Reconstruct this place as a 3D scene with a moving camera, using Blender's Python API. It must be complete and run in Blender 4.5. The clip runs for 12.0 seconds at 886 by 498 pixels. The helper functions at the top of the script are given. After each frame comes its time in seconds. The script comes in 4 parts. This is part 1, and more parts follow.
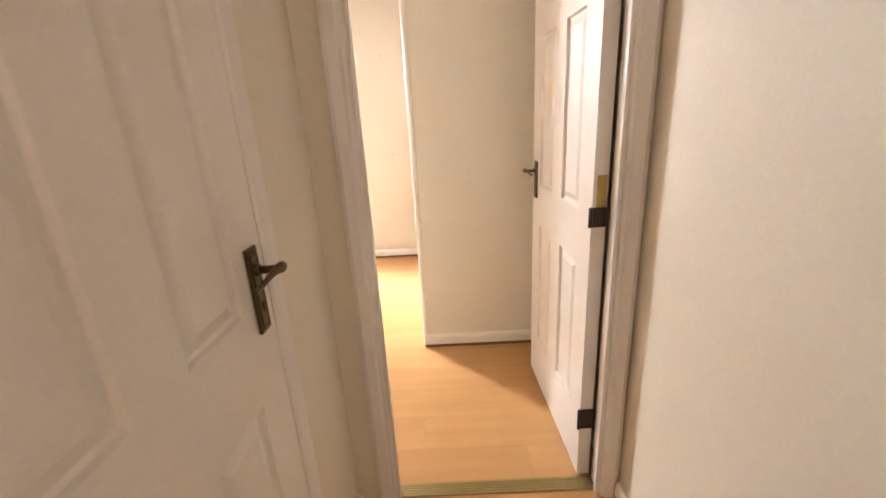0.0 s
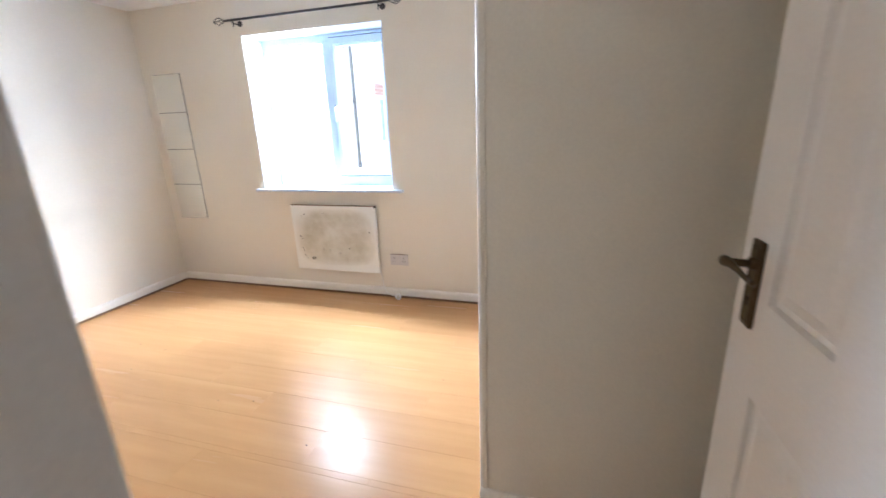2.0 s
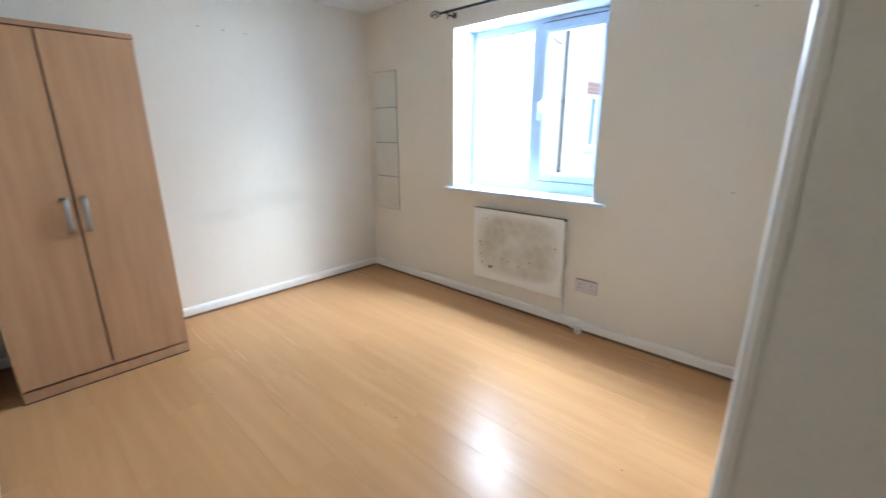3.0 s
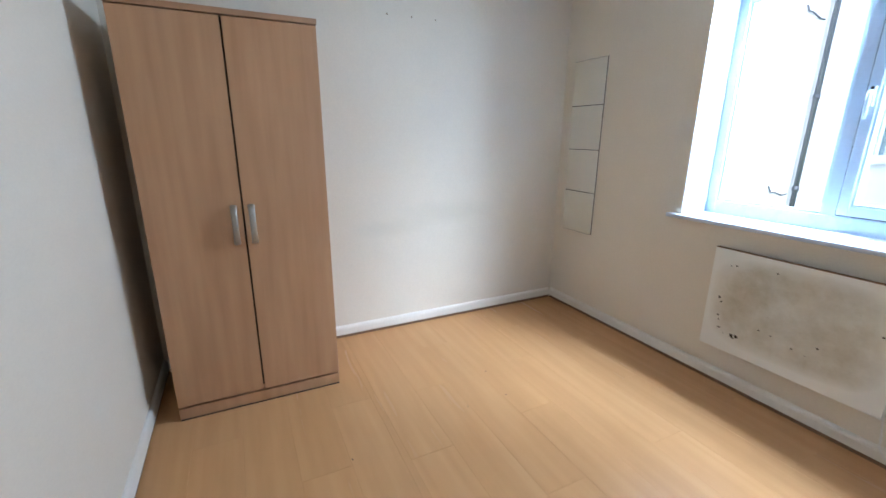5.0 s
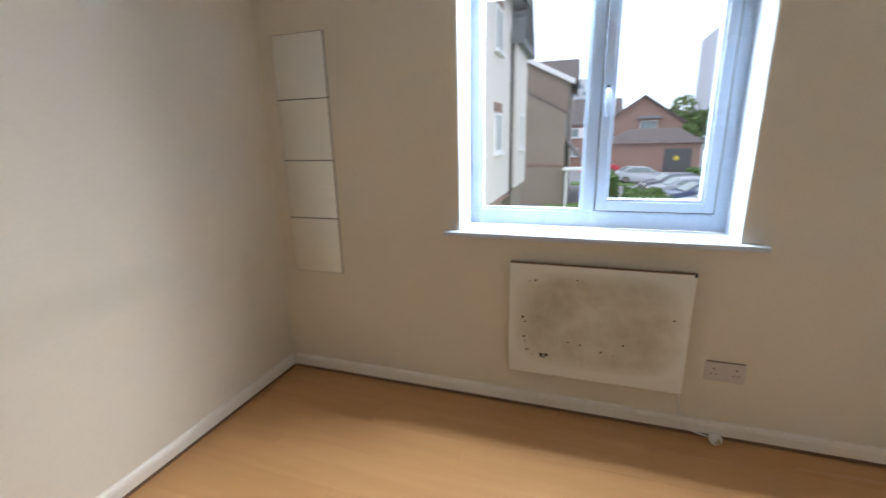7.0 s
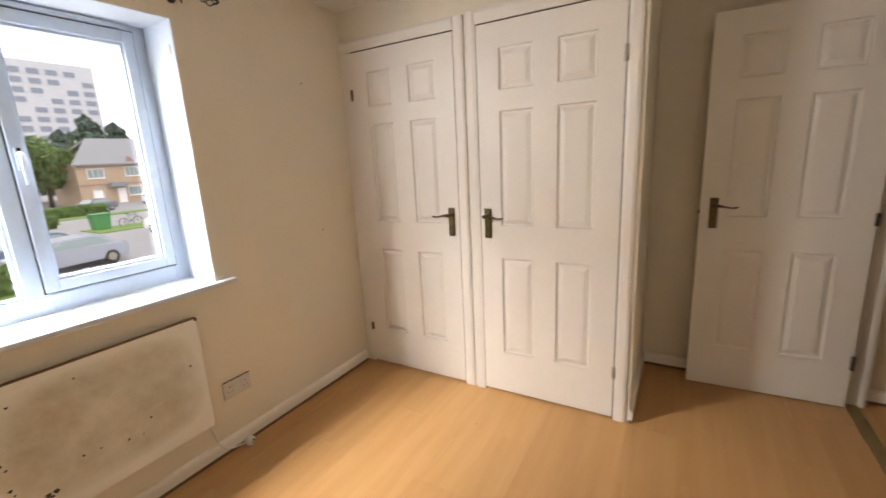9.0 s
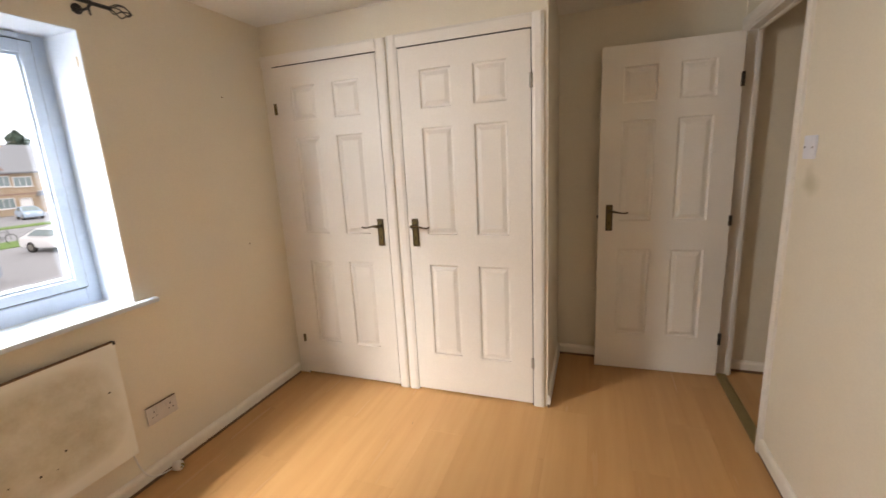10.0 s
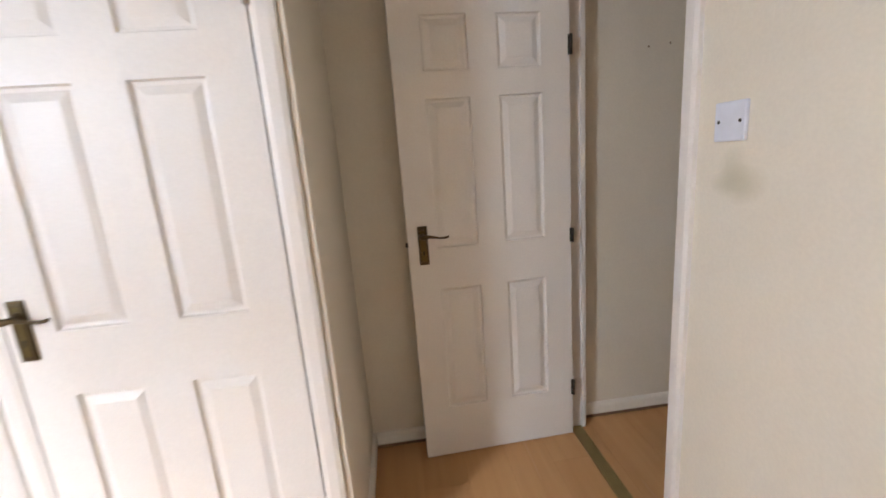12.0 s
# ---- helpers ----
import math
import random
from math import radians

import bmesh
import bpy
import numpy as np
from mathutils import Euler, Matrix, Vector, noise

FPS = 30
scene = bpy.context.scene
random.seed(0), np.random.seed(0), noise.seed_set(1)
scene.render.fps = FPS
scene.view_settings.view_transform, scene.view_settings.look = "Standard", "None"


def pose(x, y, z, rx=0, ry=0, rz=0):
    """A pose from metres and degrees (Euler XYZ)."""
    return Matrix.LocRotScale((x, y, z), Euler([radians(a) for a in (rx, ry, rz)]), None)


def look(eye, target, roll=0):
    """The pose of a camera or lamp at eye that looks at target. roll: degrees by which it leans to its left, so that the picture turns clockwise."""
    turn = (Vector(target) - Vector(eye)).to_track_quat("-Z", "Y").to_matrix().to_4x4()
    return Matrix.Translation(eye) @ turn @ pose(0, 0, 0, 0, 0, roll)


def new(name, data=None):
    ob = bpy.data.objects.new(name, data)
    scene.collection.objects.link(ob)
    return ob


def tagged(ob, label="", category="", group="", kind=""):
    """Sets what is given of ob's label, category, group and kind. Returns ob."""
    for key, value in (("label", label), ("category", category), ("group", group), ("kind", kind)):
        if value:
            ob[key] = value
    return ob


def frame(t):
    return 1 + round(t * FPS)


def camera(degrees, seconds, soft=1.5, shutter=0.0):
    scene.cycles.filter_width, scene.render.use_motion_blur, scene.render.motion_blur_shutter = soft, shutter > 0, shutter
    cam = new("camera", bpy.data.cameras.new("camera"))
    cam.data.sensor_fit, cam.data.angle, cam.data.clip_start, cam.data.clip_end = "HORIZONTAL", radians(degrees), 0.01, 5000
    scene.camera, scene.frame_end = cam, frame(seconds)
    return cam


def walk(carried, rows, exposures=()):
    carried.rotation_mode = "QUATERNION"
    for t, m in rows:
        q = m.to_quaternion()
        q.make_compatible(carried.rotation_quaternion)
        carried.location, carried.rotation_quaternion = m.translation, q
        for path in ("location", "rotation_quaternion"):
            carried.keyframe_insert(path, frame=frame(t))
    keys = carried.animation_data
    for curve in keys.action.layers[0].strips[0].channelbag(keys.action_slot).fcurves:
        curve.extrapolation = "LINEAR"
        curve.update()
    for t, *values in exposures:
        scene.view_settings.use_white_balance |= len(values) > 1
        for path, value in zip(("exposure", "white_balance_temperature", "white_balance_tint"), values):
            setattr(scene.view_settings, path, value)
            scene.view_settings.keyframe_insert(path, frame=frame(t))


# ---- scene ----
cam = camera(93.6, 12.0, soft=1.6, shutter=0.35)
PATH = [
    (0, (0.784, -0.405, 1.299), (0.758, 1.498, 0.685), -3.2),
    (0.5, (0.784, -0.168, 1.281), (0.783, 1.741, 0.683), -2.3),
    (1, (0.778, 0.129, 1.304), (0.722, 2.037, 0.71), -3.0),
    (1.5, (0.836, 0.398, 1.287), (0.587, 2.294, 0.702), -3.0),
    (2, (0.858, 0.624, 1.297), (0.303, 2.46, 0.726), -2.1),
    (2.5, (0.788, 0.872, 1.276), (-0.12, 2.566, 0.723), -1.1),
    (3, (0.673, 1.011, 1.273), (-0.637, 2.421, 0.728), -0.2),
    (3.5, (0.622, 1.128, 1.267), (-1.028, 2.118, 0.719), 0.2),
    (3.7, (0.587, 1.154, 1.279), (-1.14, 1.997, 0.725), 0.1),
    (5.3, (-0.18, 1.31, 1.268), (-1.912, 2.168, 0.753), 0.5),
    (5.5, (-0.291, 1.35, 1.281), (-1.968, 2.316, 0.775), 0.5),
    (6, (-0.564, 1.384, 1.268), (-2.007, 2.678, 0.775), 0.4),
    (6.3, (-0.715, 1.427, 1.284), (-1.949, 2.922, 0.792), 0.1),
    (6.5, (-0.766, 1.458, 1.288), (-1.856, 3.06, 0.792), -0.2),
    (7, (-0.95, 1.641, 1.261), (-1.572, 3.474, 0.757), -1.3),
    (7.5, (-1.051, 1.843, 1.289), (-0.959, 3.791, 0.847), -2.7),
    (7.7, (-1.096, 1.863, 1.289), (-0.65, 3.767, 0.872), -2.7),
    (9.3, (-1.512, 1.55, 1.383), (0.238, 2.414, 0.948), -2.8),
    (9.5, (-1.546, 1.545, 1.389), (0.226, 2.367, 0.961), -2.8),
    (10, (-1.559, 1.54, 1.402), (0.276, 2.217, 0.987), -3.0),
    (10.5, (-1.42, 1.54, 1.371), (0.486, 1.991, 0.969), -3.0),
    (11, (-1.131, 1.62, 1.364), (0.819, 1.818, 0.965), -3.4),
    (11.5, (-0.837, 1.626, 1.336), (1.12, 1.613, 0.923), -3.9),
    (12, (-0.484, 1.543, 1.351), (1.459, 1.342, 0.922), -4.4),
]
EXPOSURE = [(0, 2.1, 8400, 25), (0.5, 2.04, 6900, 19), (1.0, 1.82, 6600, 20), (1.5, 1.48, 6300, 19), (2.0, 1.12, 6250, 17), (2.5, 0.83, 6100, 14), (3.0, 0.62, 5950, 11), (3.5, 0.4, 5450, 6), (5.5, 0.4, 6150, 13), (6.0, 0.32, 6500, 13), (6.5, 0.03, 6800, 14), (7.0, -0.12, 7200, 16), (7.5, 0.05, 8400, 20), (9.5, 0.24, 9300, 22), (10.5, 0.42, 8500, 19), (11.0, 0.64, 7300, 16), (11.5, 0.66, 7200, 19), (12.0, 0.8, 7250, 20)]
walk(cam, [(t, look(e, g, r)) for t, e, g, r in PATH], EXPOSURE)

# ---------------------------------------------------------------- world and light
world = bpy.data.worlds.new("overcast_sky")
scene.world = world
world.use_nodes = True
wn, wl = world.node_tree.nodes, world.node_tree.links
sky = wn.new("ShaderNodeTexSky")
sky.sky_type = "NISHITA"
sky.sun_disc = False
sky.sun_elevation, sky.sun_rotation = radians(48), radians(-150)
sky.air_density, sky.dust_density, sky.ozone_density = 1.0, 6.0, 1.0
grey = wn.new("ShaderNodeMixRGB")
grey.inputs[0].default_value = 0.72
grey.inputs[2].default_value = (55.0, 69.0, 89.0, 1)
bg = wn["Background"]
wl.new(sky.outputs[0], grey.inputs[1])
wl.new(grey.outputs[0], bg.inputs[0])
bg.inputs[1].default_value = 0.035


def lamp(name, kind, m, energy, colour, size=None, size_y=None, angle=None):
    data = bpy.data.lights.new(name, kind)
    data.energy, data.color = energy, colour
    if kind == "AREA":
        data.shape, data.size, data.size_y = "RECTANGLE", size, size_y
    if angle is not None:
        data.angle = radians(angle)
    ob = new(name, data)
    ob.matrix_world = m
    return ob


SUN_FROM = Vector((-0.35, -0.6, 0.8))
lamp("sun", "SUN", look(SUN_FROM * 30, (0, 0, 0)), 0.5, (1.0, 0.97, 0.92), angle=20)
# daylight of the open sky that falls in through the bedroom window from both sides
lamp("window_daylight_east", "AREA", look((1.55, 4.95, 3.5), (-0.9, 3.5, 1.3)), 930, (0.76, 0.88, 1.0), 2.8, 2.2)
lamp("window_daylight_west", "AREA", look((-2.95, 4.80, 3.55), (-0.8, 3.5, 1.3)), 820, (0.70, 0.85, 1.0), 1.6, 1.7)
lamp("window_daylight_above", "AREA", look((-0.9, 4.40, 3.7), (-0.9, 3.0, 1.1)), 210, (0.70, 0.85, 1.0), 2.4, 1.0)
# daylight of the low sky, in the head of the window's fixed light
lamp("window_daylight_head", "AREA", look((-1.195, 3.742, 1.897), (-0.9, 0.6, 0.95)), 29, (0.66, 0.83, 1.0), 0.46, 0.05)
# unseen fill lamp added at the hall's end, warm-coloured to brighten the hall
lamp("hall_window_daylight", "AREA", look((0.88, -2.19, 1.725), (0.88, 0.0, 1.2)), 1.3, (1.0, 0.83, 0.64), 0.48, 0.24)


# ---------------------------------------------------------------- materials
def shader(name):
    m = bpy.data.materials.new(name)
    m.use_nodes = True
    return m, m.node_tree.nodes, m.node_tree.links, m.node_tree.nodes["Principled BSDF"]


def coords(nodes, links, scale=(1, 1, 1), random_shift=False):
    tc = nodes.new("ShaderNodeTexCoord")
    mp = nodes.new("ShaderNodeMapping")
    mp.inputs["Scale"].default_value = scale
    links.new(tc.outputs["Object"], mp.inputs["Vector"])
    if random_shift:
        info = nodes.new("ShaderNodeObjectInfo")
        mul = nodes.new("ShaderNodeVectorMath")
        mul.operation = "SCALE"
        mul.inputs[0].default_value = (37.0, 19.0, 11.0)
        links.new(info.outputs["Random"], mul.inputs["Scale"])
        links.new(mul.outputs[0], mp.inputs["Location"])
    return mp.outputs[0]


def noise_of(nodes, links, vec, scale, detail=4, rough=0.55, distort=0.0):
    n = nodes.new("ShaderNodeTexNoise")
    n.inputs["Scale"].default_value, n.inputs["Detail"].default_value = scale, detail
    n.inputs["Roughness"].default_value, n.inputs["Distortion"].default_value = rough, distort
    links.new(vec, n.inputs["Vector"])
    return n.outputs["Fac"]


def ramp(nodes, links, fac, stops):
    r = nodes.new("ShaderNodeValToRGB")
    while len(r.color_ramp.elements) < len(stops):
        r.color_ramp.elements.new(0.5)
    for e, (p, c) in zip(r.color_ramp.elements, stops):
        e.position, e.color = p, (*c, 1) if len(c) == 3 else c
    links.new(fac, r.inputs[0])
    return r.outputs[0]


def mix(nodes, links, fac, a, b, mode="MIX"):
    x = nodes.new("ShaderNodeMixRGB")
    x.blend_type = mode
    for socket, v in zip(x.inputs, (fac, a, b)):
        if isinstance(v, (int, float)):
            socket.default_value = v
        elif isinstance(v, tuple):
            socket.default_value = (*v, 1)
        else:
            links.new(v, socket)
    return x.outputs[0]


def relief(nodes, links, bsdf, height, strength, distance):
    b = nodes.new("ShaderNodeBump")
    b.inputs["Strength"].default_value, b.inputs["Distance"].default_value = strength, distance
    links.new(height, b.inputs["Height"])
    links.new(b.outputs[0], bsdf.inputs["Normal"])


def paint(name, colour, rough=0.6, stain=0.06, grain=90, bump=0.15, spots=0.0, dirt=(0.45, 0.38, 0.26), distance=0.002, marks=()):
    """Painted or plain surface: cloudy stains, fine relief and a few darker marks."""
    m, n, l, p = shader(name)
    v = coords(n, l)
    big = noise_of(n, l, v, 1.7, 5, 0.6)
    fine = noise_of(n, l, v, grain, 3)
    dark = tuple(c * (1 - stain * 2.2) for c in colour)
    col = mix(n, l, ramp(n, l, big, [(0.3, (0, 0, 0)), (0.7, (1, 1, 1))]), dark, colour)
    col = mix(n, l, ramp(n, l, fine, [(0.35, (0, 0, 0)), (0.65, (1, 1, 1))]), mix(n, l, 0.04, col, (0, 0, 0)), col)
    if spots:
        spot = noise_of(n, l, v, 5.5, 6, 0.7, 0.4)
        col = mix(n, l, ramp(n, l, spot, [(0.66, (0, 0, 0)), (0.78, (spots, spots, spots))]), col, dirt)
    for centre, size, strength, tone in marks:
        mp = n.new("ShaderNodeMapping")
        mp.vector_type = "TEXTURE"
        mp.inputs["Location"].default_value, mp.inputs["Scale"].default_value = centre, size
        wob = n.new("ShaderNodeVectorMath")
        wn_ = n.new("ShaderNodeTexNoise")
        wn_.inputs["Scale"].default_value = 9.0
        l.new(v, wn_.inputs["Vector"])
        wob.operation = "MULTIPLY_ADD"
        wob.inputs[1].default_value = (0.06, 0.06, 0.06)
        l.new(wn_.outputs["Color"], wob.inputs[0])
        l.new(v, wob.inputs[2])
        l.new(wob.outputs[0], mp.inputs["Vector"])
        gr = n.new("ShaderNodeTexGradient")
        gr.gradient_type = "SPHERICAL"
        l.new(mp.outputs[0], gr.inputs[0])
        col = mix(n, l, ramp(n, l, gr.outputs["Fac"], [(0.0, (0, 0, 0)), (0.7, (strength,) * 3)]), col, tone)
    l.new(col, p.inputs["Base Color"])
    l.new(ramp(n, l, big, [(0.2, (rough * 0.85,) * 3), (0.8, (min(1, rough * 1.1),) * 3)]), p.inputs["Roughness"])
    relief(n, l, p, fine, bump, distance)
    return m


def plain(name, colour, rough=0.5, metal=0.0):
    m, n, l, p = shader(name)
    v = coords(n, l)
    f = noise_of(n, l, v, 25, 4)
    l.new(mix(n, l, f, tuple(c * 0.88 for c in colour), tuple(min(1, c * 1.08) for c in colour)), p.inputs["Base Color"])
    p.inputs["Roughness"].default_value, p.inputs["Metallic"].default_value = rough, metal
    return m


def wood(name, dark, mid, light, rough, stretch=(1, 14, 14), grain=2.6, shift=True, sheen=0.0, strips=0.0):
    """Wood-effect board with its grain along local x. strips: width of the printed strips across a board."""
    m, n, l, p = shader(name)
    v = coords(n, l, stretch, shift)
    g = noise_of(n, l, v, grain, 3, 0.45, 0.1)
    fine = noise_of(n, l, coords(n, l, (6, 160, 160), shift), 1.4, 3)
    patch = noise_of(n, l, coords(n, l, (0.8, 1.6, 1.6), shift), 1.5, 2)
    col = ramp(n, l, g, [(0.25, dark), (0.5, mid), (0.75, light)])
    col = mix(n, l, ramp(n, l, fine, [(0.3, (0.07, 0.07, 0.07)), (0.6, (0, 0, 0))]), col, dark)
    col = mix(n, l, patch, col, mix(n, l, 0.15, col, light))
    if strips:
        info = n.new("ShaderNodeObjectInfo")
        tone = ramp(n, l, info.outputs["Random"], [(0.0, (0.975, 0.968, 0.96)), (0.5, (1, 1, 1)), (1.0, (1.015, 1.01, 1.005))])
        col = mix(n, l, 1.0, col, tone, "MULTIPLY")
    l.new(col, p.inputs["Base Color"])
    l.new(ramp(n, l, g, [(0.2, (rough * 1.15,) * 3), (0.8, (rough * 0.85,) * 3)]), p.inputs["Roughness"])
    p.inputs["Coat Weight"].default_value = sheen
    p.inputs["Coat Roughness"].default_value = 0.16
    relief(n, l, p, fine, 0.03, 0.0004)
    return m


def glass(name, tint=(1, 1, 1)):
    m, n, l, p = shader(name)
    p.inputs["Base Color"].default_value = (*tint, 1)
    p.inputs["Roughness"].default_value = 0.0
    p.inputs["Transmission Weight"].default_value = 1.0
    p.inputs["IOR"].default_value = 1.45
    return m


WALL = paint("cream_wall_paint", (0.785, 0.718, 0.605), 0.62, 0.025, 120, 0.25, 0.10, (0.62, 0.55, 0.42))
X_W = -2.475
WALL_W = paint("scuffed_cream_wall_paint", (0.785, 0.718, 0.605), 0.62, 0.025, 120, 0.25, 0.10, (0.62, 0.55, 0.42),
               marks=(((X_W, 2.55, 0.80), (0.5, 0.42, 0.10), 0.28, (0.55, 0.52, 0.42)), ((X_W, 2.15, 0.72), (0.5, 0.30, 0.07), 0.22, (0.55, 0.52, 0.42)), ((X_W, 3.15, 0.55), (0.5, 0.16, 0.42), 0.20, (0.60, 0.50, 0.33))))
WALL_S = paint("smudged_cream_wall_paint", (0.785, 0.718, 0.605), 0.62, 0.025, 120, 0.25, 0.10, (0.62, 0.55, 0.42),
               marks=(((0.400, 0.815, 1.272), (0.085, 0.5, 0.045), 0.50, (0.42, 0.38, 0.24)), ((0.41, 0.815, 1.31), (0.05, 0.5, 0.05), 0.35, (0.50, 0.45, 0.32)), ((-0.85, 0.815, 1.15), (0.16, 0.5, 0.03), 0.16, (0.50, 0.46, 0.38))))
CEIL = paint("white_ceiling_paint", (0.82, 0.80, 0.76), 0.8, 0.02, 60, 0.5)
GLOSS = paint("white_gloss_paint", (0.84, 0.797, 0.750), 0.42, 0.02, 140, 0.05, 0.05, (0.6, 0.52, 0.42), 0.001)
SKIRT = paint("worn_white_skirting_paint", (0.86, 0.815, 0.74), 0.42, 0.05, 60, 0.12, 0.22, (0.5, 0.43, 0.32))
# white plastic and white paint with the sky's blue light put into the colour
UPVC = paint("sky_tinted_upvc", (0.53, 0.65, 0.79), 0.28, 0.02, 60, 0.02, 0.04)
SILL = paint("sky_tinted_sill_paint", (0.61, 0.69, 0.78), 0.35, 0.02, 80, 0.06, 0.05)
BRONZE = paint("antique_bronze", (0.125, 0.090, 0.048), 0.38, 0.12, 140, 0.15, 0.5, (0.05, 0.038, 0.022))
BRONZE.node_tree.nodes["Principled BSDF"].inputs["Metallic"].default_value = 0.85
BRASS = plain("tarnished_brass", (0.50, 0.36, 0.12), 0.4, 0.9)
DARKIRON = plain("dark_hinge_metal", (0.07, 0.06, 0.05), 0.45, 0.8)
STEEL = plain("brushed_nickel", (0.38, 0.35, 0.31), 0.42, 0.9)
GAPBROWN = plain("dark_brown_gap", (0.075, 0.045, 0.028), 0.9)
BLACK = plain("black_gap", (0.015, 0.013, 0.011), 0.9)
PLASTIC = plain("white_plastic", (0.78, 0.76, 0.74), 0.35)
SOCKETM = plain("dulled_white_plastic", (0.60, 0.555, 0.53), 0.4)
SWITCHM = plain("cool_white_plastic", (0.72, 0.75, 0.84), 0.35)
FLOOR = wood("oak_laminate", (0.505, 0.268, 0.116), (0.55, 0.298, 0.132), (0.59, 0.330, 0.152), 0.25, stretch=(0.7, 9, 9), grain=2.0, sheen=0.0, strips=0.06)
FLOOR.node_tree.nodes["Principled BSDF"].inputs["Specular IOR Level"].default_value = 0.15
UNDER = plain("dark_underlay", (0.10, 0.06, 0.03), 0.9)
STRIPBROWN = plain("brown_strip", (0.20, 0.115, 0.06), 0.9)
PLATE = paint("aged_brass_plate", (0.165, 0.122, 0.048), 0.36, 0.12, 140, 0.1, 0.5, (0.09, 0.065, 0.03))
PLATE.node_tree.nodes["Principled BSDF"].inputs["Metallic"].default_value = 0.85
BEECH = wood("beech_effect_board", (0.40, 0.215, 0.108), (0.465, 0.256, 0.132), (0.515, 0.295, 0.156), 0.42, stretch=(9, 9, 0.7), shift=False)
BEECH_EDGE = wood("beech_effect_edge", (0.33, 0.17, 0.09), (0.40, 0.22, 0.12), (0.46, 0.27, 0.15), 0.5, stretch=(14, 1, 14), shift=False)
THRESH = plain("brass_threshold", (0.36, 0.28, 0.13), 0.38, 0.8)
GLASS = glass("window_glass")


# ---------------------------------------------------------------- mesh helpers
def box(bm, a, b):
    lo = [min(p, q) for p, q in zip(a, b)]
    hi = [max(p, q) for p, q in zip(a, b)]
    v = [bm.verts.new((x, y, z)) for x in (lo[0], hi[0]) for y in (lo[1], hi[1]) for z in (lo[2], hi[2])]
    for f in ((0, 1, 3, 2), (4, 6, 7, 5), (0, 4, 5, 1), (2, 3, 7, 6), (0, 2, 6, 4), (1, 5, 7, 3)):
        bm.faces.new([v[i] for i in f])
    return bm


def boxes(*pairs, bevel=0.0, seg=2):
    bm = bmesh.new()
    for a, b in pairs:
        box(bm, a, b)
    if bevel:
        bmesh.ops.bevel(bm, geom=bm.edges[:], offset=bevel, segments=seg, affect="EDGES", profile=0.6)
    return bm


def tube(bm, pts, radii, n=10, cap=True):
    """A round bar along points, with a radius (or one for all) at each."""
    pts = [Vector(p) for p in pts]
    if not isinstance(radii, (list, tuple)):
        radii = [radii] * len(pts)
    rings, ref = [], None
    for i, p in enumerate(pts):
        d = (pts[min(i + 1, len(pts) - 1)] - pts[max(i - 1, 0)]).normalized()
        if ref is None:
            ref = d.orthogonal().normalized()
        ref = (ref - d * ref.dot(d)).normalized()
        side = d.cross(ref)
        rings.append([bm.verts.new(p + (ref * math.cos(a) + side * math.sin(a)) * radii[i]) for a in (2 * math.pi * k / n for k in range(n))])
    for r, s in zip(rings, rings[1:]):
        for k in range(n):
            f = bm.faces.new((r[k], r[(k + 1) % n], s[(k + 1) % n], s[k]))
            f.smooth = True
    if cap:
        bm.faces.new(rings[0][::-1])
        bm.faces.new(rings[-1])
    return bm


def prism(bm, outline, axis, a, b):
    """Extrudes a closed outline of (u, v) along an axis, x, y or z, from a to b."""
    def put(u, v, w):
        return {"x": (w, u, v), "y": (u, w, v), "z": (u, v, w)}[axis]
    lo = [bm.verts.new(put(u, v, a)) for u, v in outline]
    hi = [bm.verts.new(put(u, v, b)) for u, v in outline]
    n = len(outline)
    bm.faces.new(lo)
    bm.faces.new(hi[::-1])
    for i in range(n):
        bm.faces.new((lo[i], hi[i], hi[(i + 1) % n], lo[(i + 1) % n]))
    return bm


def mesh_of(name, bm, material):
    bmesh.ops.recalc_face_normals(bm, faces=bm.faces[:])
    me = bpy.data.meshes.new(name)
    bm.to_mesh(me)
    bm.free()
    me.materials.append(material)
    return me


def part(name, bm, material, parent, label="", m=None):
    ob = new(name, mesh_of(name, bm, material))
    ob.parent = parent
    if m is not None:
        ob.matrix_basis = m
    return tagged(ob, label) if label else ob


def solid(name, bm, material, label, category, kind="", m=None):
    ob = new(name, mesh_of(name, bm, material))
    if m is not None:
        ob.matrix_basis = m
    return tagged(ob, label, category, kind=kind)


def thing(name, label, category, m=None, group="", kind=""):
    ob = new(name)
    ob.empty_display_size = 0.1
    if m is not None:
        ob.matrix_basis = m
    return tagged(ob, label, category, group, kind)


# ---------------------------------------------------------------- the plan
X0, X1 = -2.505, 1.33          # west wall, east wall of recess and hall
Y0, Y1 = 0.785, 3.457          # door wall, window wall (room faces)
CEILING = 2.237
CX, CY = 0.632, 1.764          # cupboard front, cupboard end wall
HX, HY = 0.428, 0.720          # hall's west wall, hall face of the door wall
HALL_END = -2.2
DX0, DX1 = 0.562, 1.264        # door lining, inner faces
WX0, WX1, WZ0, WZ1 = -1.485, -0.366, 0.842, 1.976   # window opening
T = 0.12

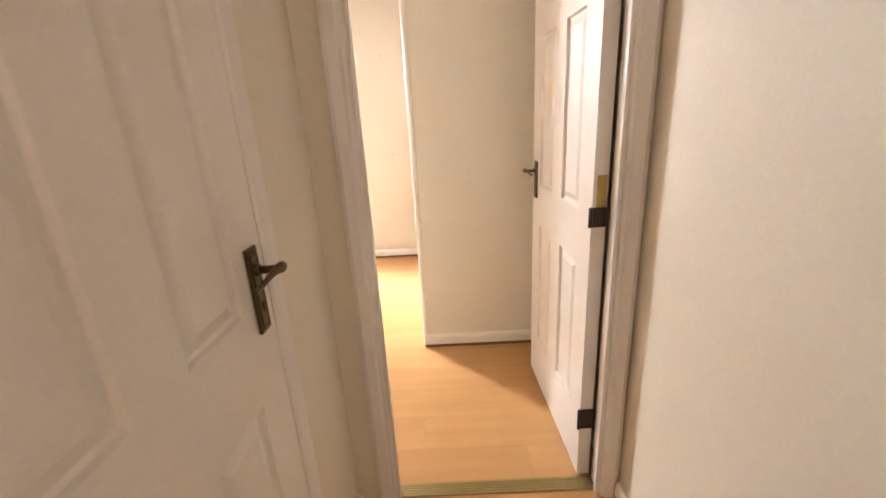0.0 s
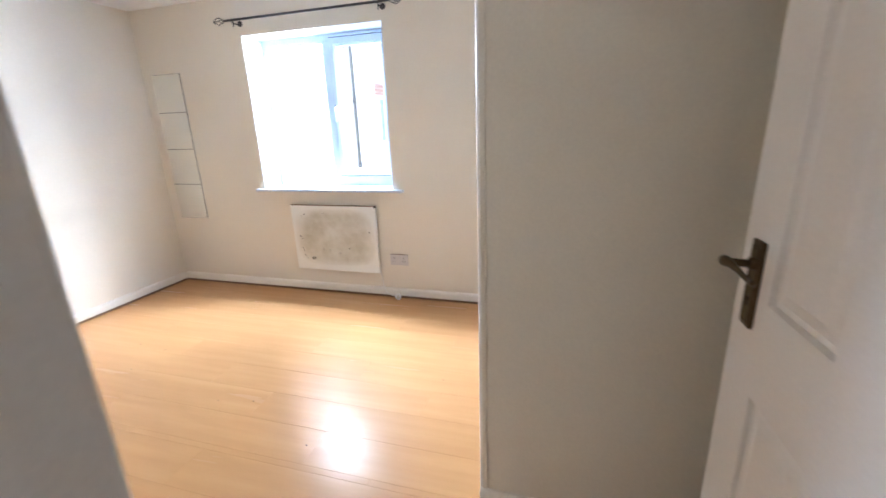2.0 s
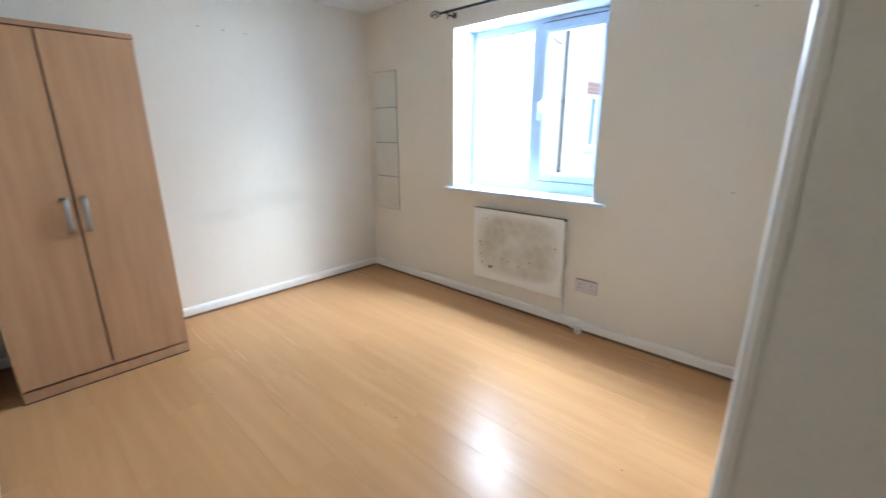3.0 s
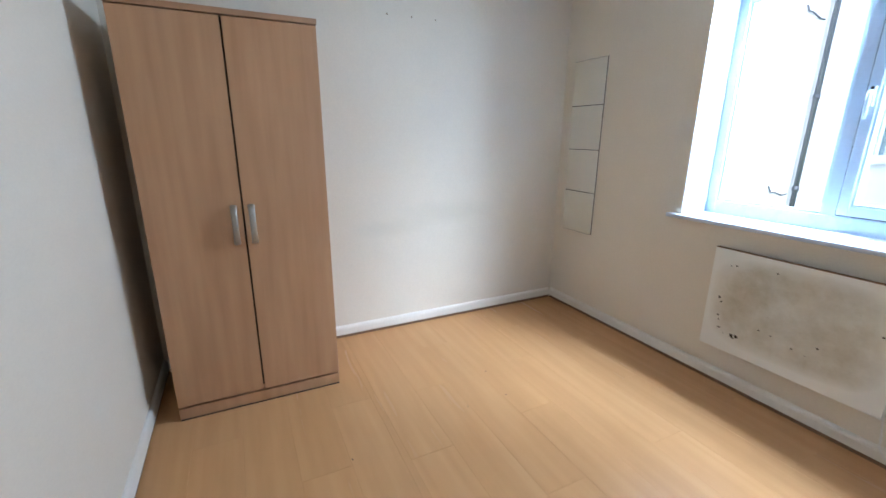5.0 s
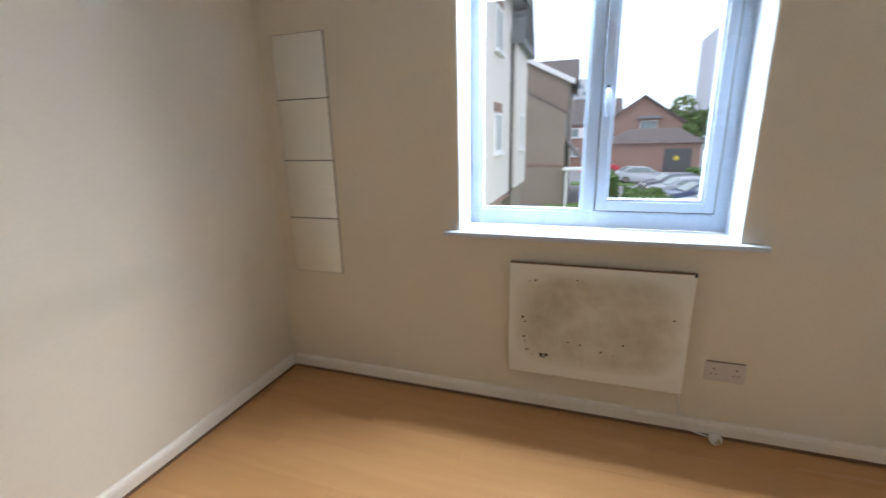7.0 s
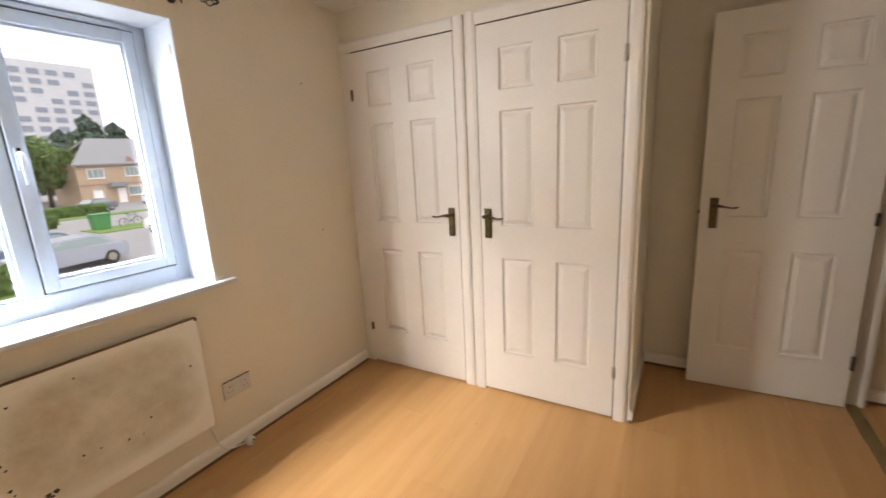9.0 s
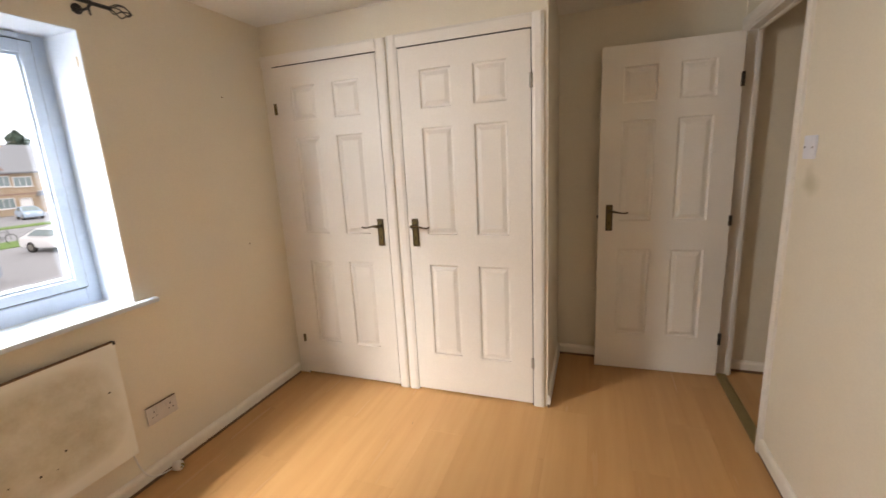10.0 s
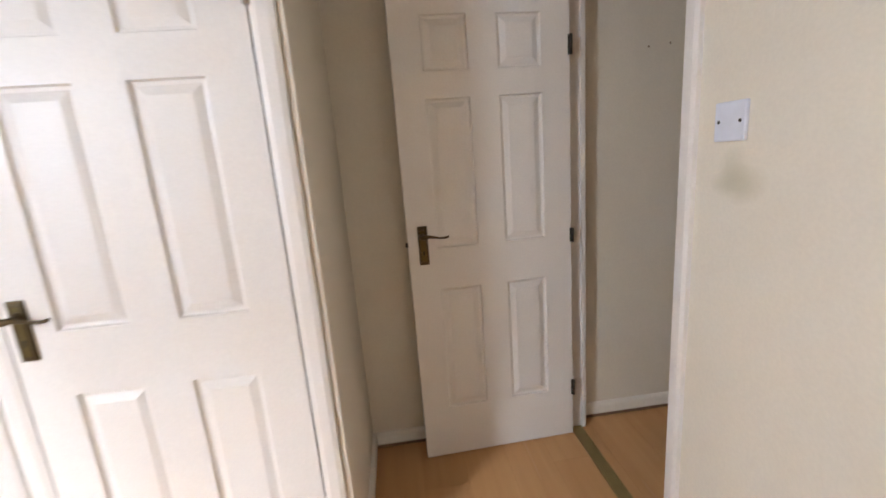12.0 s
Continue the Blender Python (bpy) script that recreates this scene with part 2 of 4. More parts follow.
S = "structure"
solid("floor", boxes(((X0 - T, HALL_END - T, -0.16), (X1 + T, Y1, -0.012))), UNDER, "dark underlay beneath the light oak laminate boards", "floor", S)
solid("ceiling", boxes(((X0 - T, HALL_END - T, CEILING), (X1 + T, Y1, CEILING + 0.15))), CEIL, "white painted plaster ceiling", "ceiling", S)
solid("wall_north", boxes(
    ((X0 - T, Y1, -0.16), (WX0, Y1 + 0.29, CEILING + 0.15)), ((WX1, Y1, -0.16), (X1 + T, Y1 + 0.29, CEILING + 0.15)),
    ((WX0, Y1, -0.16), (WX1, Y1 + 0.29, WZ0)), ((WX0, Y1, WZ1), (WX1, Y1 + 0.29, CEILING + 0.15))),
    WALL, "cream painted wall with a deep window opening", "wall", S)
solid("wall_west", boxes(((X0 - T, HY, -0.012), (X0, Y1, CEILING))), WALL_W, "cream painted wall with faint scuffs and nail holes", "wall", S)
solid("wall_south", boxes(((X0, HY, -0.012), (DX0 - 0.03, Y0, CEILING)), ((DX1 + 0.03, HY, -0.012), (X1, Y0, CEILING)),
                          ((DX0 - 0.03, HY, 2.03), (DX1 + 0.03, Y0, CEILING))), WALL_S, "cream painted wall with a doorway to the hall", "wall", S)
solid("wall_east", boxes(((X1, HALL_END - T, -0.012), (X1 + T, Y1, CEILING))), WALL, "cream painted wall of the recess and the hall", "wall", S)
solid("wall_cupboard_end", boxes(((CX, CY, -0.012), (X1, CY + 0.07, CEILING))), WALL, "cream painted end wall of the built-in cupboard", "wall", S)
solid("wall_cupboard_front", boxes(((CX, CY + 0.07, 2.045), (CX + 0.07, Y1, CEILING)), ((CX, 2.60, -0.012), (CX + 0.07, 2.640, 2.045)),
                                   ((CX, CY + 0.07, -0.012), (CX + 0.07, 1.835, 2.045)), ((CX, 3.395, -0.012), (CX + 0.07, Y1, 2.045))),
      WALL, "cream painted front of the built-in cupboard above its doors", "wall", S)
HD0, HD1 = -0.303, 0.344        # door opening in the hall's west wall
solid("wall_hall_west", boxes(((HX - T, HALL_END, -0.012), (HX, HD0, CEILING)), ((HX - T, HD1, -0.012), (HX, HY, CEILING)),
                              ((HX - T, HD0, 2.03), (HX, HD1, CEILING))), WALL, "cream painted wall of the narrow hall with a door", "wall", S)
# unseen opening added in the end wall so that light enters the hall
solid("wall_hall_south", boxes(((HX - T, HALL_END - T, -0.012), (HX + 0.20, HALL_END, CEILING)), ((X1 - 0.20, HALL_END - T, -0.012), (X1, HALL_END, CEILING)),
    ((HX + 0.20, HALL_END - T, -0.012), (X1 - 0.20, HALL_END, 1.60)), ((HX + 0.20, HALL_END - T, 1.85), (X1 - 0.20, HALL_END, CEILING))), WALL, "plain cream wall at the hall's end with an added opening for light", "wall", S)


# ---------------------------------------------------------------- trim round the openings
def trim(name, bm, label, material=None):
    return solid(name, bm, material or GLOSS, label, "trim", S)


def architrave_x(bm, x0, x1, z, y, out, w=0.064, d=0.016):
    """A moulded frame round a doorway in a wall that runs along x; out is the side it stands proud to."""
    inner, mid = 0.35 * d, d
    for x, s in ((x0, -1), (x1, 1)):
        prism(bm, [(x, y), (x, y + out * inner), (x + s * 0.010, y + out * inner * 1.3), (x + s * 0.018, y + out * mid * 0.8), (x + s * (w - 0.012), y + out * mid),
                   (x + s * w, y + out * mid * 0.7), (x + s * w, y)], "z", 0.0, z + w * 0.98)
    prism(bm, [(y, z), (y + out * inner, z), (y + out * inner * 1.3, z + 0.010), (y + out * mid * 0.8, z + 0.018), (y + out * mid, z + w - 0.012),
               (y + out * mid * 0.7, z + w), (y, z + w)], "x", x0 - w, x1 + w)
    return bm


LINTEL = 2.0
trim("door_lining", boxes(((DX0 - 0.03, HY, 0), (DX0, Y0, LINTEL)), ((DX1, HY, 0), (DX1 + 0.03, Y0, LINTEL)), ((DX0 - 0.03, HY, LINTEL), (DX1 + 0.03, Y0, LINTEL + 0.03)), bevel=0.002),
     "white gloss painted door lining of the bedroom doorway")
trim("door_stop", boxes(((DX0, 0.722, 0), (DX0 + 0.010, 0.741, LINTEL)), ((DX1 - 0.010, 0.722, 0), (DX1, 0.741, LINTEL)), ((DX0 + 0.010, 0.722, LINTEL - 0.010), (DX1 - 0.010, 0.741, LINTEL)), bevel=0.002),
     "white gloss painted door stop strips")
bm = bmesh.new()
architrave_x(bm, DX0 - 0.004, DX1 + 0.003, LINTEL + 0.006, HY, -1, w=0.056)
trim("architrave_hall", bm, "white moulded architrave on the hall side of the doorway")
bm = bmesh.new()
architrave_x(bm, DX0 - 0.004, DX1 + 0.001, LINTEL + 0.012, Y0, 1, w=0.058, d=0.018)
trim("architrave_bedroom", bm, "white moulded architrave on the bedroom side of the doorway")
strike = thing("strike_plate", "dark bronze strike plate let into the door lining", "strike plate", pose(DX0 + 0.001, 0.768, 0.988), kind="")
part("plate", boxes(((-0.001, -0.014, -0.055), (0.0015, 0.014, 0.055)), bevel=0.0006), DARKIRON, strike)
part("latch_hole", boxes(((0.0012, -0.007, -0.02), (0.002, 0.007, 0.02))), BLACK, strike)
bm = bmesh.new()
for k in range(5):
    box(bm, (DX0, 0.743 + k * 0.0105, 0.0), (DX1, 0.751 + k * 0.0105, 0.0052))
box(bm, (DX0, 0.741, 0.0), (DX1, 0.797, 0.0035))
solid("threshold_strip", bm, THRESH, "ribbed brass threshold strip in the doorway", "threshold", S)

# cupboard frames: two doors side by side, each with its own architrave
C1A, C1B, C2A, C2B = 2.684, 3.383, 1.843, 2.547
CF = 0.620                      # face of the cupboard doors
CTOP = 1.998


def arch_y(bm, y, s, w, z1):
    prism(bm, [(CX, y), (CF - 0.001, y), (CF - 0.003, y + s * 0.008), (CF - 0.006, y + s * 0.016), (CF - 0.007, y + s * (w - 0.014)), (CF - 0.002, y + s * w), (CX, y + s * w)], "z", 0.0, z1)


def arch_top(bm, ya, yb, z, w=0.062):
    prism(bm, [(CX, z), (CF - 0.001, z), (CF - 0.003, z + 0.008), (CF - 0.006, z + 0.016), (CF - 0.007, z + w - 0.014), (CF - 0.002, z + w), (CX, z + w)], "y", ya, yb)


bm = bmesh.new()
arch_y(bm, C1A - 0.005, -1, 0.058, CTOP + 0.064)
arch_top(bm, C1A - 0.005, Y1, CTOP + 0.006)
trim("cupboard_architrave", bm, "white moulded architrave of the narrow cupboard beside the window wall")
bm = bmesh.new()
arch_y(bm, C2B + 0.005, 1, 0.058, CTOP + 0.068)
arch_y(bm, C2A - 0.005, -1, 0.058, CTOP + 0.068)
arch_top(bm, C2A - 0.005, C2B + 0.005, CTOP + 0.006)
trim("cupboard_architrave", bm, "white moulded architrave of the cupboard beside the recess")
trim("cupboard_lining", boxes(((CX - 0.002, C1B + 0.003, 0), (CF + 0.004, Y1, CTOP + 0.004))),
     "white painted lining strip of the cupboard")
# black strips added behind the door edges to paint the shade in the gaps
for a, b in ((C1A, C1B), (C2A, C2B)):
    trim("cupboard_door_stop", boxes(((CF + 0.008, a - 0.012, 0.0), (CF + 0.010, a + 0.004, CTOP + 0.012)), ((CF + 0.008, b - 0.004, 0.0), (CF + 0.010, b + 0.003, CTOP + 0.012)),
                                     ((CF + 0.008, a + 0.004, CTOP - 0.008), (CF + 0.010, b - 0.004, CTOP + 0.012))), "black strip painting the shade in the gap round the cupboard door", BLACK)
trim("corner_bead", boxes(((CX - 0.004, CY - 0.004, 0.0), (CX + 0.012, CY + 0.010, CEILING)), bevel=0.003), "cream painted corner bead of the cupboard", WALL)

# ---------------------------------------------------------------- skirting boards
SK_H, SK_D = 0.078, 0.018


def skirt_profile(u, s):
    """Profile (offset from the wall face, height) of a worn torus skirting, a little clear of the floor."""
    return [(u, 0.020), (u + s * SK_D, 0.020), (u + s * SK_D, SK_H - 0.020), (u + s * SK_D * 0.8, SK_H - 0.008), (u + s * SK_D * 0.4, SK_H - 0.001), (u, SK_H)]


def skirting(axis, face, s, a, b, label):
    bm = bmesh.new()
    prism(bm, skirt_profile(face, s), axis, a, b)
    ob = solid("baseboard", bm, SKIRT, label, "skirting board", S)
    # the gap's shade is painted by a dark brown filler strip
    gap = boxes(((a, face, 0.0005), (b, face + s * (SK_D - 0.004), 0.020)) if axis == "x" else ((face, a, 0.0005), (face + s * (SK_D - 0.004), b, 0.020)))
    part("shadow_gap_filler", gap, STRIPBROWN, ob, "dark brown strip standing for the shade in the gap beneath the skirting")
    return ob


skirting("x", Y1, -1, X0 + SK_D, CX - 0.03, "white painted skirting below the window with a dark gap")
skirting("y", X0, 1, Y0 + SK_D, Y1 - SK_D, "white painted skirting along the blank wall")
skirting("x", Y0, 1, X0 + SK_D, DX0 - 0.06, "white painted skirting along the door wall")
skirting("x", CY, -1, CX - 0.012, X1, "white painted skirting at the cupboard end")
skirting("y", X1, -1, Y0, CY - SK_D, "white painted skirting in the recess")
skirting("y", X1, -1, HALL_END, HY - 0.02, "chipped white painted skirting along the hall")
skirting("y", HX, 1, HD1 + 0.06, HY - 0.02, "white painted skirting beside the hall door")


# ---------------------------------------------------------------- six-panel doors
def panel_mesh(bm, x0, x1, z0, z1, t):
    for s in (1, -1):
        rings = []
        for inset, depth in ((0.0, 0.0), (0.004, 0.0090), (0.013, 0.0105), (0.036, 0.0025)):
            y = s * (t / 2 - depth)
            rings.append([bm.verts.new(p) for p in ((x0 + inset, y, z0 + inset), (x1 - inset, y, z0 + inset), (x1 - inset, y, z1 - inset), (x0 + inset, y, z1 - inset))])
        for r, q in zip(rings, rings[1:]):
            for k in range(4):
                bm.faces.new((r[k], r[(k + 1) % 4], q[(k + 1) % 4], q[k]))
        bm.faces.new(rings[-1])
    return bm


def lever_handle(door, x, z, face, toward, t=0.0175, label="antique bronze lever handle on a long plate"):
    """Long-plate lever handle; face: +1 or -1, the side of the leaf; toward: the way the lever points along x."""
    h = part("door_handle", boxes(((-0.020, -0.0035, -0.082), (0.020, 0.0035, 0.080)), bevel=0.0025), BRONZE, door, label)
    h.matrix_basis = pose(x, face * (t + 0.0035), z)
    f = face
    rim = boxes(((-0.014, f * 0.002, 0.064), (0.014, f * 0.006, 0.069)), ((-0.014, f * 0.002, -0.074), (0.014, f * 0.006, -0.069)),
                ((-0.014, f * 0.002, -0.069), (-0.0105, f * 0.006, 0.064)), ((0.0105, f * 0.002, -0.069), (0.014, f * 0.006, 0.064)), bevel=0.001)
    part("raised_rim", rim, BRONZE, h)
    part("brass_field", boxes(((-0.0105, f * 0.002, -0.069), (0.0105, f * 0.0046, 0.064))), PLATE, h, "worn brass centre of the plate")
    bm = bmesh.new()
    k = toward
    tube(bm, [(0, f * 0.002, 0.038), (0, f * 0.012, 0.038), (0, f * 0.013, 0.038)], [0.013, 0.011, 0.007], 14)
    tube(bm, [(0, f * 0.012, 0.038), (0, f * 0.026, 0.038), (0, f * 0.042, 0.038)], [0.0075, 0.0070, 0.0085], 12)
    tube(bm, [(-k * 0.011, f * 0.047, 0.040), (-k * 0.008, f * 0.049, 0.041), (0, f * 0.050, 0.041), (k * 0.010, f * 0.050, 0.042), (k * 0.024, f * 0.048, 0.042), (k * 0.045, f * 0.044, 0.037),
              (k * 0.066, f * 0.041, 0.032), (k * 0.084, f * 0.041, 0.031), (k * 0.096, f * 0.043, 0.034), (k * 0.102, f * 0.045, 0.038)],
         [0.0055, 0.0088, 0.0102, 0.0090, 0.0066, 0.0050, 0.0042, 0.0044, 0.0048, 0.0030], 12)
    part("lever", bm, BRONZE, h)
    bm = bmesh.new()
    tube(bm, [(0, f * 0.003, -0.028), (0, f * 0.0056, -0.028)], 0.0042, 12)
    box(bm, (-0.002, f * 0.003, -0.042), (0.002, f * 0.0056, -0.029))
    part("keyhole", bm, BLACK, h)
    return h


def hinge(door, z, face, material, label, tall=0.075, t=0.0175):
    bm = boxes(((-0.003, face * (t - 0.001), -tall / 2), (0.007, face * (t + 0.002), tall / 2)), bevel=0.0005)
    tube(bm, [(-0.004, face * (t + 0.005), -tall / 2), (-0.004, face * (t + 0.005), tall / 2)], 0.006, 12)
    box(bm, (-0.0045, -face * (t - 0.003), -tall / 2), (-0.0012, face * (t + 0.004), tall / 2))
    ob = part("hinge", bm, material, door, label)
    ob.matrix_basis = pose(0, 0, z)
    return ob


def six_panel_door(name, w, h, m, label, handles=((1, -1),), handle_z=0.995, hinges=(), handle_in=0.062, t=0.035):
    door = thing(name, label, "door", m, kind=S)
    a = 0.115 * w / 0.69
    pw = (w - 3 * a) / 2
    xs = [0, a, a + pw, 2 * a + pw, 2 * a + 2 * pw, w]
    k = h / 1.98
    zs = [0, 0.240 * k, 0.798 * k, 0.976 * k, 1.565 * k, 1.665 * k, 1.862 * k, h]
    bm = bmesh.new()
    for i in (0, 2, 4):
        box(bm, (xs[i], -t / 2, 0), (xs[i + 1], t / 2, h))
    for i in (0, 2, 4, 6):
        for j in (1, 3):
            box(bm, (xs[j], -t / 2, zs[i]), (xs[j + 1], t / 2, zs[i + 1]))
    part("door_leaf", bm, GLOSS, door)
    for i in (1, 3, 5):
        for j in (1, 3):
            part("panel", panel_mesh(bmesh.new(), xs[j], xs[j + 1], zs[i], zs[i + 1], t), GLOSS, door)
    for face, toward in handles:
        lever_handle(door, w - handle_in, handle_z, face, toward, t / 2)
    for z, face, material, hl, tall in hinges:
        hinge(door, z, face, material, hl, tall, t / 2)
    return door


d1 = six_panel_door("door_1", 0.707, 1.981, pose(1.238, 0.806, 0.008, 0, 0, 92.1), "open white six-panel door with a bronze lever handle",
                    ((1, -1), (-1, -1)), 0.996, ((1.740, 1, DARKIRON, "dark metal butt hinge", 0.075), (0.245, 1, DARKIRON, "dark metal butt hinge", 0.075), (0.975, 1, DARKIRON, "dark metal butt hinge", 0.06)), t=0.044)
part("latch_bolt", boxes(((0.706, -0.008, 0.99), (0.716, 0.006, 1.008)), bevel=0.002), DARKIRON, d1, "dark metal latch bolt")
part("hinge_leaf", boxes(((-0.0022, -0.017, 1.005), (0.0012, 0.010, 1.10)), bevel=0.0004), BRASS, d1, "bare brass hinge leaf in the door edge")
part("hinge_leaf", boxes(((-0.003, -0.0215, 0.945), (0.0012, 0.0215, 1.003)), bevel=0.0004), DARKIRON, d1)
part("hinge_leaf", boxes(((-0.003, -0.0215, 0.205), (0.0012, 0.0215, 0.285)), bevel=0.0004), DARKIRON, d1)
six_panel_door("door_2", C1B - C1A, CTOP - 0.016, pose(CF + 0.0175, C1B, 0.014, 0, 0, -90), "closed white six-panel cupboard door beside the window wall",
               ((-1, -1),), 0.990, ((1.745, -1, PLATE, "loose tarnished flush hinge", 0.065), (0.25, -1, PLATE, "small tarnished hinge", 0.05)), 0.046)
six_panel_door("door_3", C2B - C2A, CTOP - 0.016, pose(CF + 0.0175, C2A, 0.014, 0, 0, 90), "closed white six-panel cupboard door beside the recess",
               ((1, -1),), 0.990, ((1.75, 1, STEEL, "painted-over metal hinge", 0.07), (0.25, 1, STEEL, "small metal hinge", 0.06)), 0.042)
six_panel_door("door_4", 0.643, 1.985, pose(HX - 0.0155, HD0 + 0.002, 0.01, 0, 0, 90), "closed white six-panel door in the hall",
               ((-1, -1),), 1.004, (), 0.048)
bm = bmesh.new()
for y, s in ((HD1, 1), (HD0, -1)):
    prism(bm, [(HX, y), (HX + 0.004, y), (HX + 0.009, y + s * 0.006), (HX + 0.004, y + s * 0.012), (HX + 0.006, y + s * 0.060), (HX, y + s * 0.062)], "z", 0, 2.09)
prism(bm, [(HX, 2.03), (HX + 0.006, 2.03), (HX + 0.006, 2.09), (HX, 2.09)], "y", HD0, HD1)
trim("hall_door_architrave", bm, "white painted flat architrave round the hall door")

# ---------------------------------------------------------------- window
FY = 3.668                      # inner face of the window frame
win = thing("window_1", "white plastic casement window with a fixed light and a side-hung sash", "window", pose(0, 0, 0), kind=S)


def bar_frame(x0, x1, z0, z1, w, y0, y1, bevel=0.004):
    if isinstance(w, (int, float)):
        w = (w, w, w, w)
    l, r, b, t = w
    return boxes(((x0, y0, z0), (x0 + l, y1, z1)), ((x1 - r, y0, z0), (x1, y1, z1)), ((x0 + l, y0, z0), (x1 - r, y1, z0 + b)), ((x0 + l, y0, z1 - t), (x1 - r, y1, z1)), bevel=bevel)


fz0, fz1 = WZ0 + 0.012, WZ1
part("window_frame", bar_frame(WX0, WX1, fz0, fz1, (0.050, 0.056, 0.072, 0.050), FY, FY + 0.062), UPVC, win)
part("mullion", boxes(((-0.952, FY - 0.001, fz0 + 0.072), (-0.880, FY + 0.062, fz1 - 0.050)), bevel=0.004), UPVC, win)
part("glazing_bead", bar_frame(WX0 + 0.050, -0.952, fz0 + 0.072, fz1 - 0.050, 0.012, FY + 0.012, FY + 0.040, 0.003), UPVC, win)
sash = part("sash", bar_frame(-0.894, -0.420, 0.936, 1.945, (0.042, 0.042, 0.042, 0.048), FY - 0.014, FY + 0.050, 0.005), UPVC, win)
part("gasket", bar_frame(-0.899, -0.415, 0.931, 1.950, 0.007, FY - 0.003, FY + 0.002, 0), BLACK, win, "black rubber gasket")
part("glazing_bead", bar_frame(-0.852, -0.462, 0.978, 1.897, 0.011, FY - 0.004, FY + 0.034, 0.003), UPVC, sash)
bm = boxes(((-0.884, FY - 0.026, 1.395), (-0.862, FY - 0.014, 1.475)), bevel=0.003)
part("window_handle", bm, UPVC, sash, "white locking window handle")
bm = bmesh.new()
tube(bm, [(-0.873, FY - 0.024, 1.455), (-0.873, FY - 0.042, 1.450), (-0.873, FY - 0.044, 1.42), (-0.873, FY - 0.040, 1.345)], [0.008, 0.008, 0.0085, 0.006], 10)
part("handle_lever", bm, UPVC, sash)
part("handle_lock", boxes(((-0.879, FY - 0.0285, 1.462), (-0.867, FY - 0.0255, 1.474))), BLACK, sash)
part("trickle_vent", boxes(((-0.86, FY - 0.022, fz1 - 0.026), (-0.46, FY + 0.002, fz1 - 0.008)), bevel=0.004), UPVC, win)
for x0, x1, z0, z1, parent in ((WX0 + 0.054, -0.956, fz0 + 0.076, fz1 - 0.054, win), (-0.848, -0.466, 0.982, 1.893, sash)):
    pane = part("pane", boxes(((x0, FY + 0.034, z0), (x1, FY + 0.038, z1))), GLASS, parent, "clear window glass")
    pane.visible_shadow = False
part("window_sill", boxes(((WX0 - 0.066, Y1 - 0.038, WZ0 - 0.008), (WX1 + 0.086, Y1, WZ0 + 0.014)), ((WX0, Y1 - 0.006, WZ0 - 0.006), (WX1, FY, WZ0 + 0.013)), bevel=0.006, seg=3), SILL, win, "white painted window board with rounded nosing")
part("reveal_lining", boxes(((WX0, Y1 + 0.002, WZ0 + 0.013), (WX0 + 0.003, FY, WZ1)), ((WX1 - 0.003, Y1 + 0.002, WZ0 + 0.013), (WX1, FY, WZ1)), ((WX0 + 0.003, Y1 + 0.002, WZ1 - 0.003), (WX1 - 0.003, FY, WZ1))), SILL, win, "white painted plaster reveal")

CHIP = plain("bare_plaster_chip", (0.42, 0.33, 0.22), 0.9)
rng = random.Random(14)
for y, z, h in ((3.485, 1.86, 0.030), (3.490, 1.80, 0.010), (3.520, 1.40, 0.014), (3.600, 0.885, 0.012), (3.482, 1.10, 0.008)):
    bm = bmesh.new()
    ring = [bm.verts.new((WX1 - 0.0036, y + math.cos(a) * h * 0.3 * rng.uniform(0.5, 1.2), z + math.sin(a) * h * rng.uniform(0.6, 1.1))) for a in (2 * math.pi * k / 9 for k in range(9))]
    top = bm.verts.new((WX1 - 0.0042, y, z))
    for k in range(9):
        bm.faces.new((ring[k], ring[(k + 1) % 9], top))
    part("paint_chip", bm, CHIP, win, "brown chip in the reveal's paint")

# ---------------------------------------------------------------- wardrobe
WR = (-1.984, 0.900, 1.625, 1.736)
ward = thing("wardrobe", "beech-effect two-door wardrobe with nickel bow handles", "wardrobe", pose(WR[0], WR[1], 0))
WW, WH, WD = WR[2] - WR[1], WR[3], 0.495
part("side_panel", boxes(((-WD, 0, 0.0), (-0.020, 0.016, WH - 0.022)), bevel=0.001), BEECH, ward)
part("side_panel", boxes(((-WD, WW - 0.016, 0.0), (-0.020, WW, WH - 0.022)), bevel=0.001), BEECH, ward)
part("top_panel", boxes(((-WD, -0.001, WH - 0.022), (0.003, WW + 0.001, WH)), bevel=0.0015), BEECH_EDGE, ward, "wardrobe top with a darker front edge")
part("back_panel", boxes(((-WD, 0.016, 0.07), (-WD + 0.004, WW - 0.016, WH - 0.022))), BEECH, ward)
part("bottom_panel", boxes(((-WD + 0.004, 0.016, 0.07), (-0.022, WW - 0.016, 0.086))), BEECH, ward)
part("plinth", boxes(((-0.040, 0.001, 0.0), (-0.008, WW - 0.001, 0.058)), bevel=0.001), BEECH, ward)
# contact shadow at the floor, built as a thin black strip
part("plinth_shadow_strip", boxes(((-0.012, 0.002, 0.0), (-0.004, WW - 0.002, 0.005))), BLACK, ward, "black strip painting the shadow under the plinth")
# shade between the doors, put in as a dark brown sheet
part("inner_gap_shade", boxes(((-0.024, 0.016, 0.086), (-0.0205, WW - 0.016, WH - 0.024))), GAPBROWN, ward, "dark brown sheet standing for the shade behind the doors")
half = WW / 2
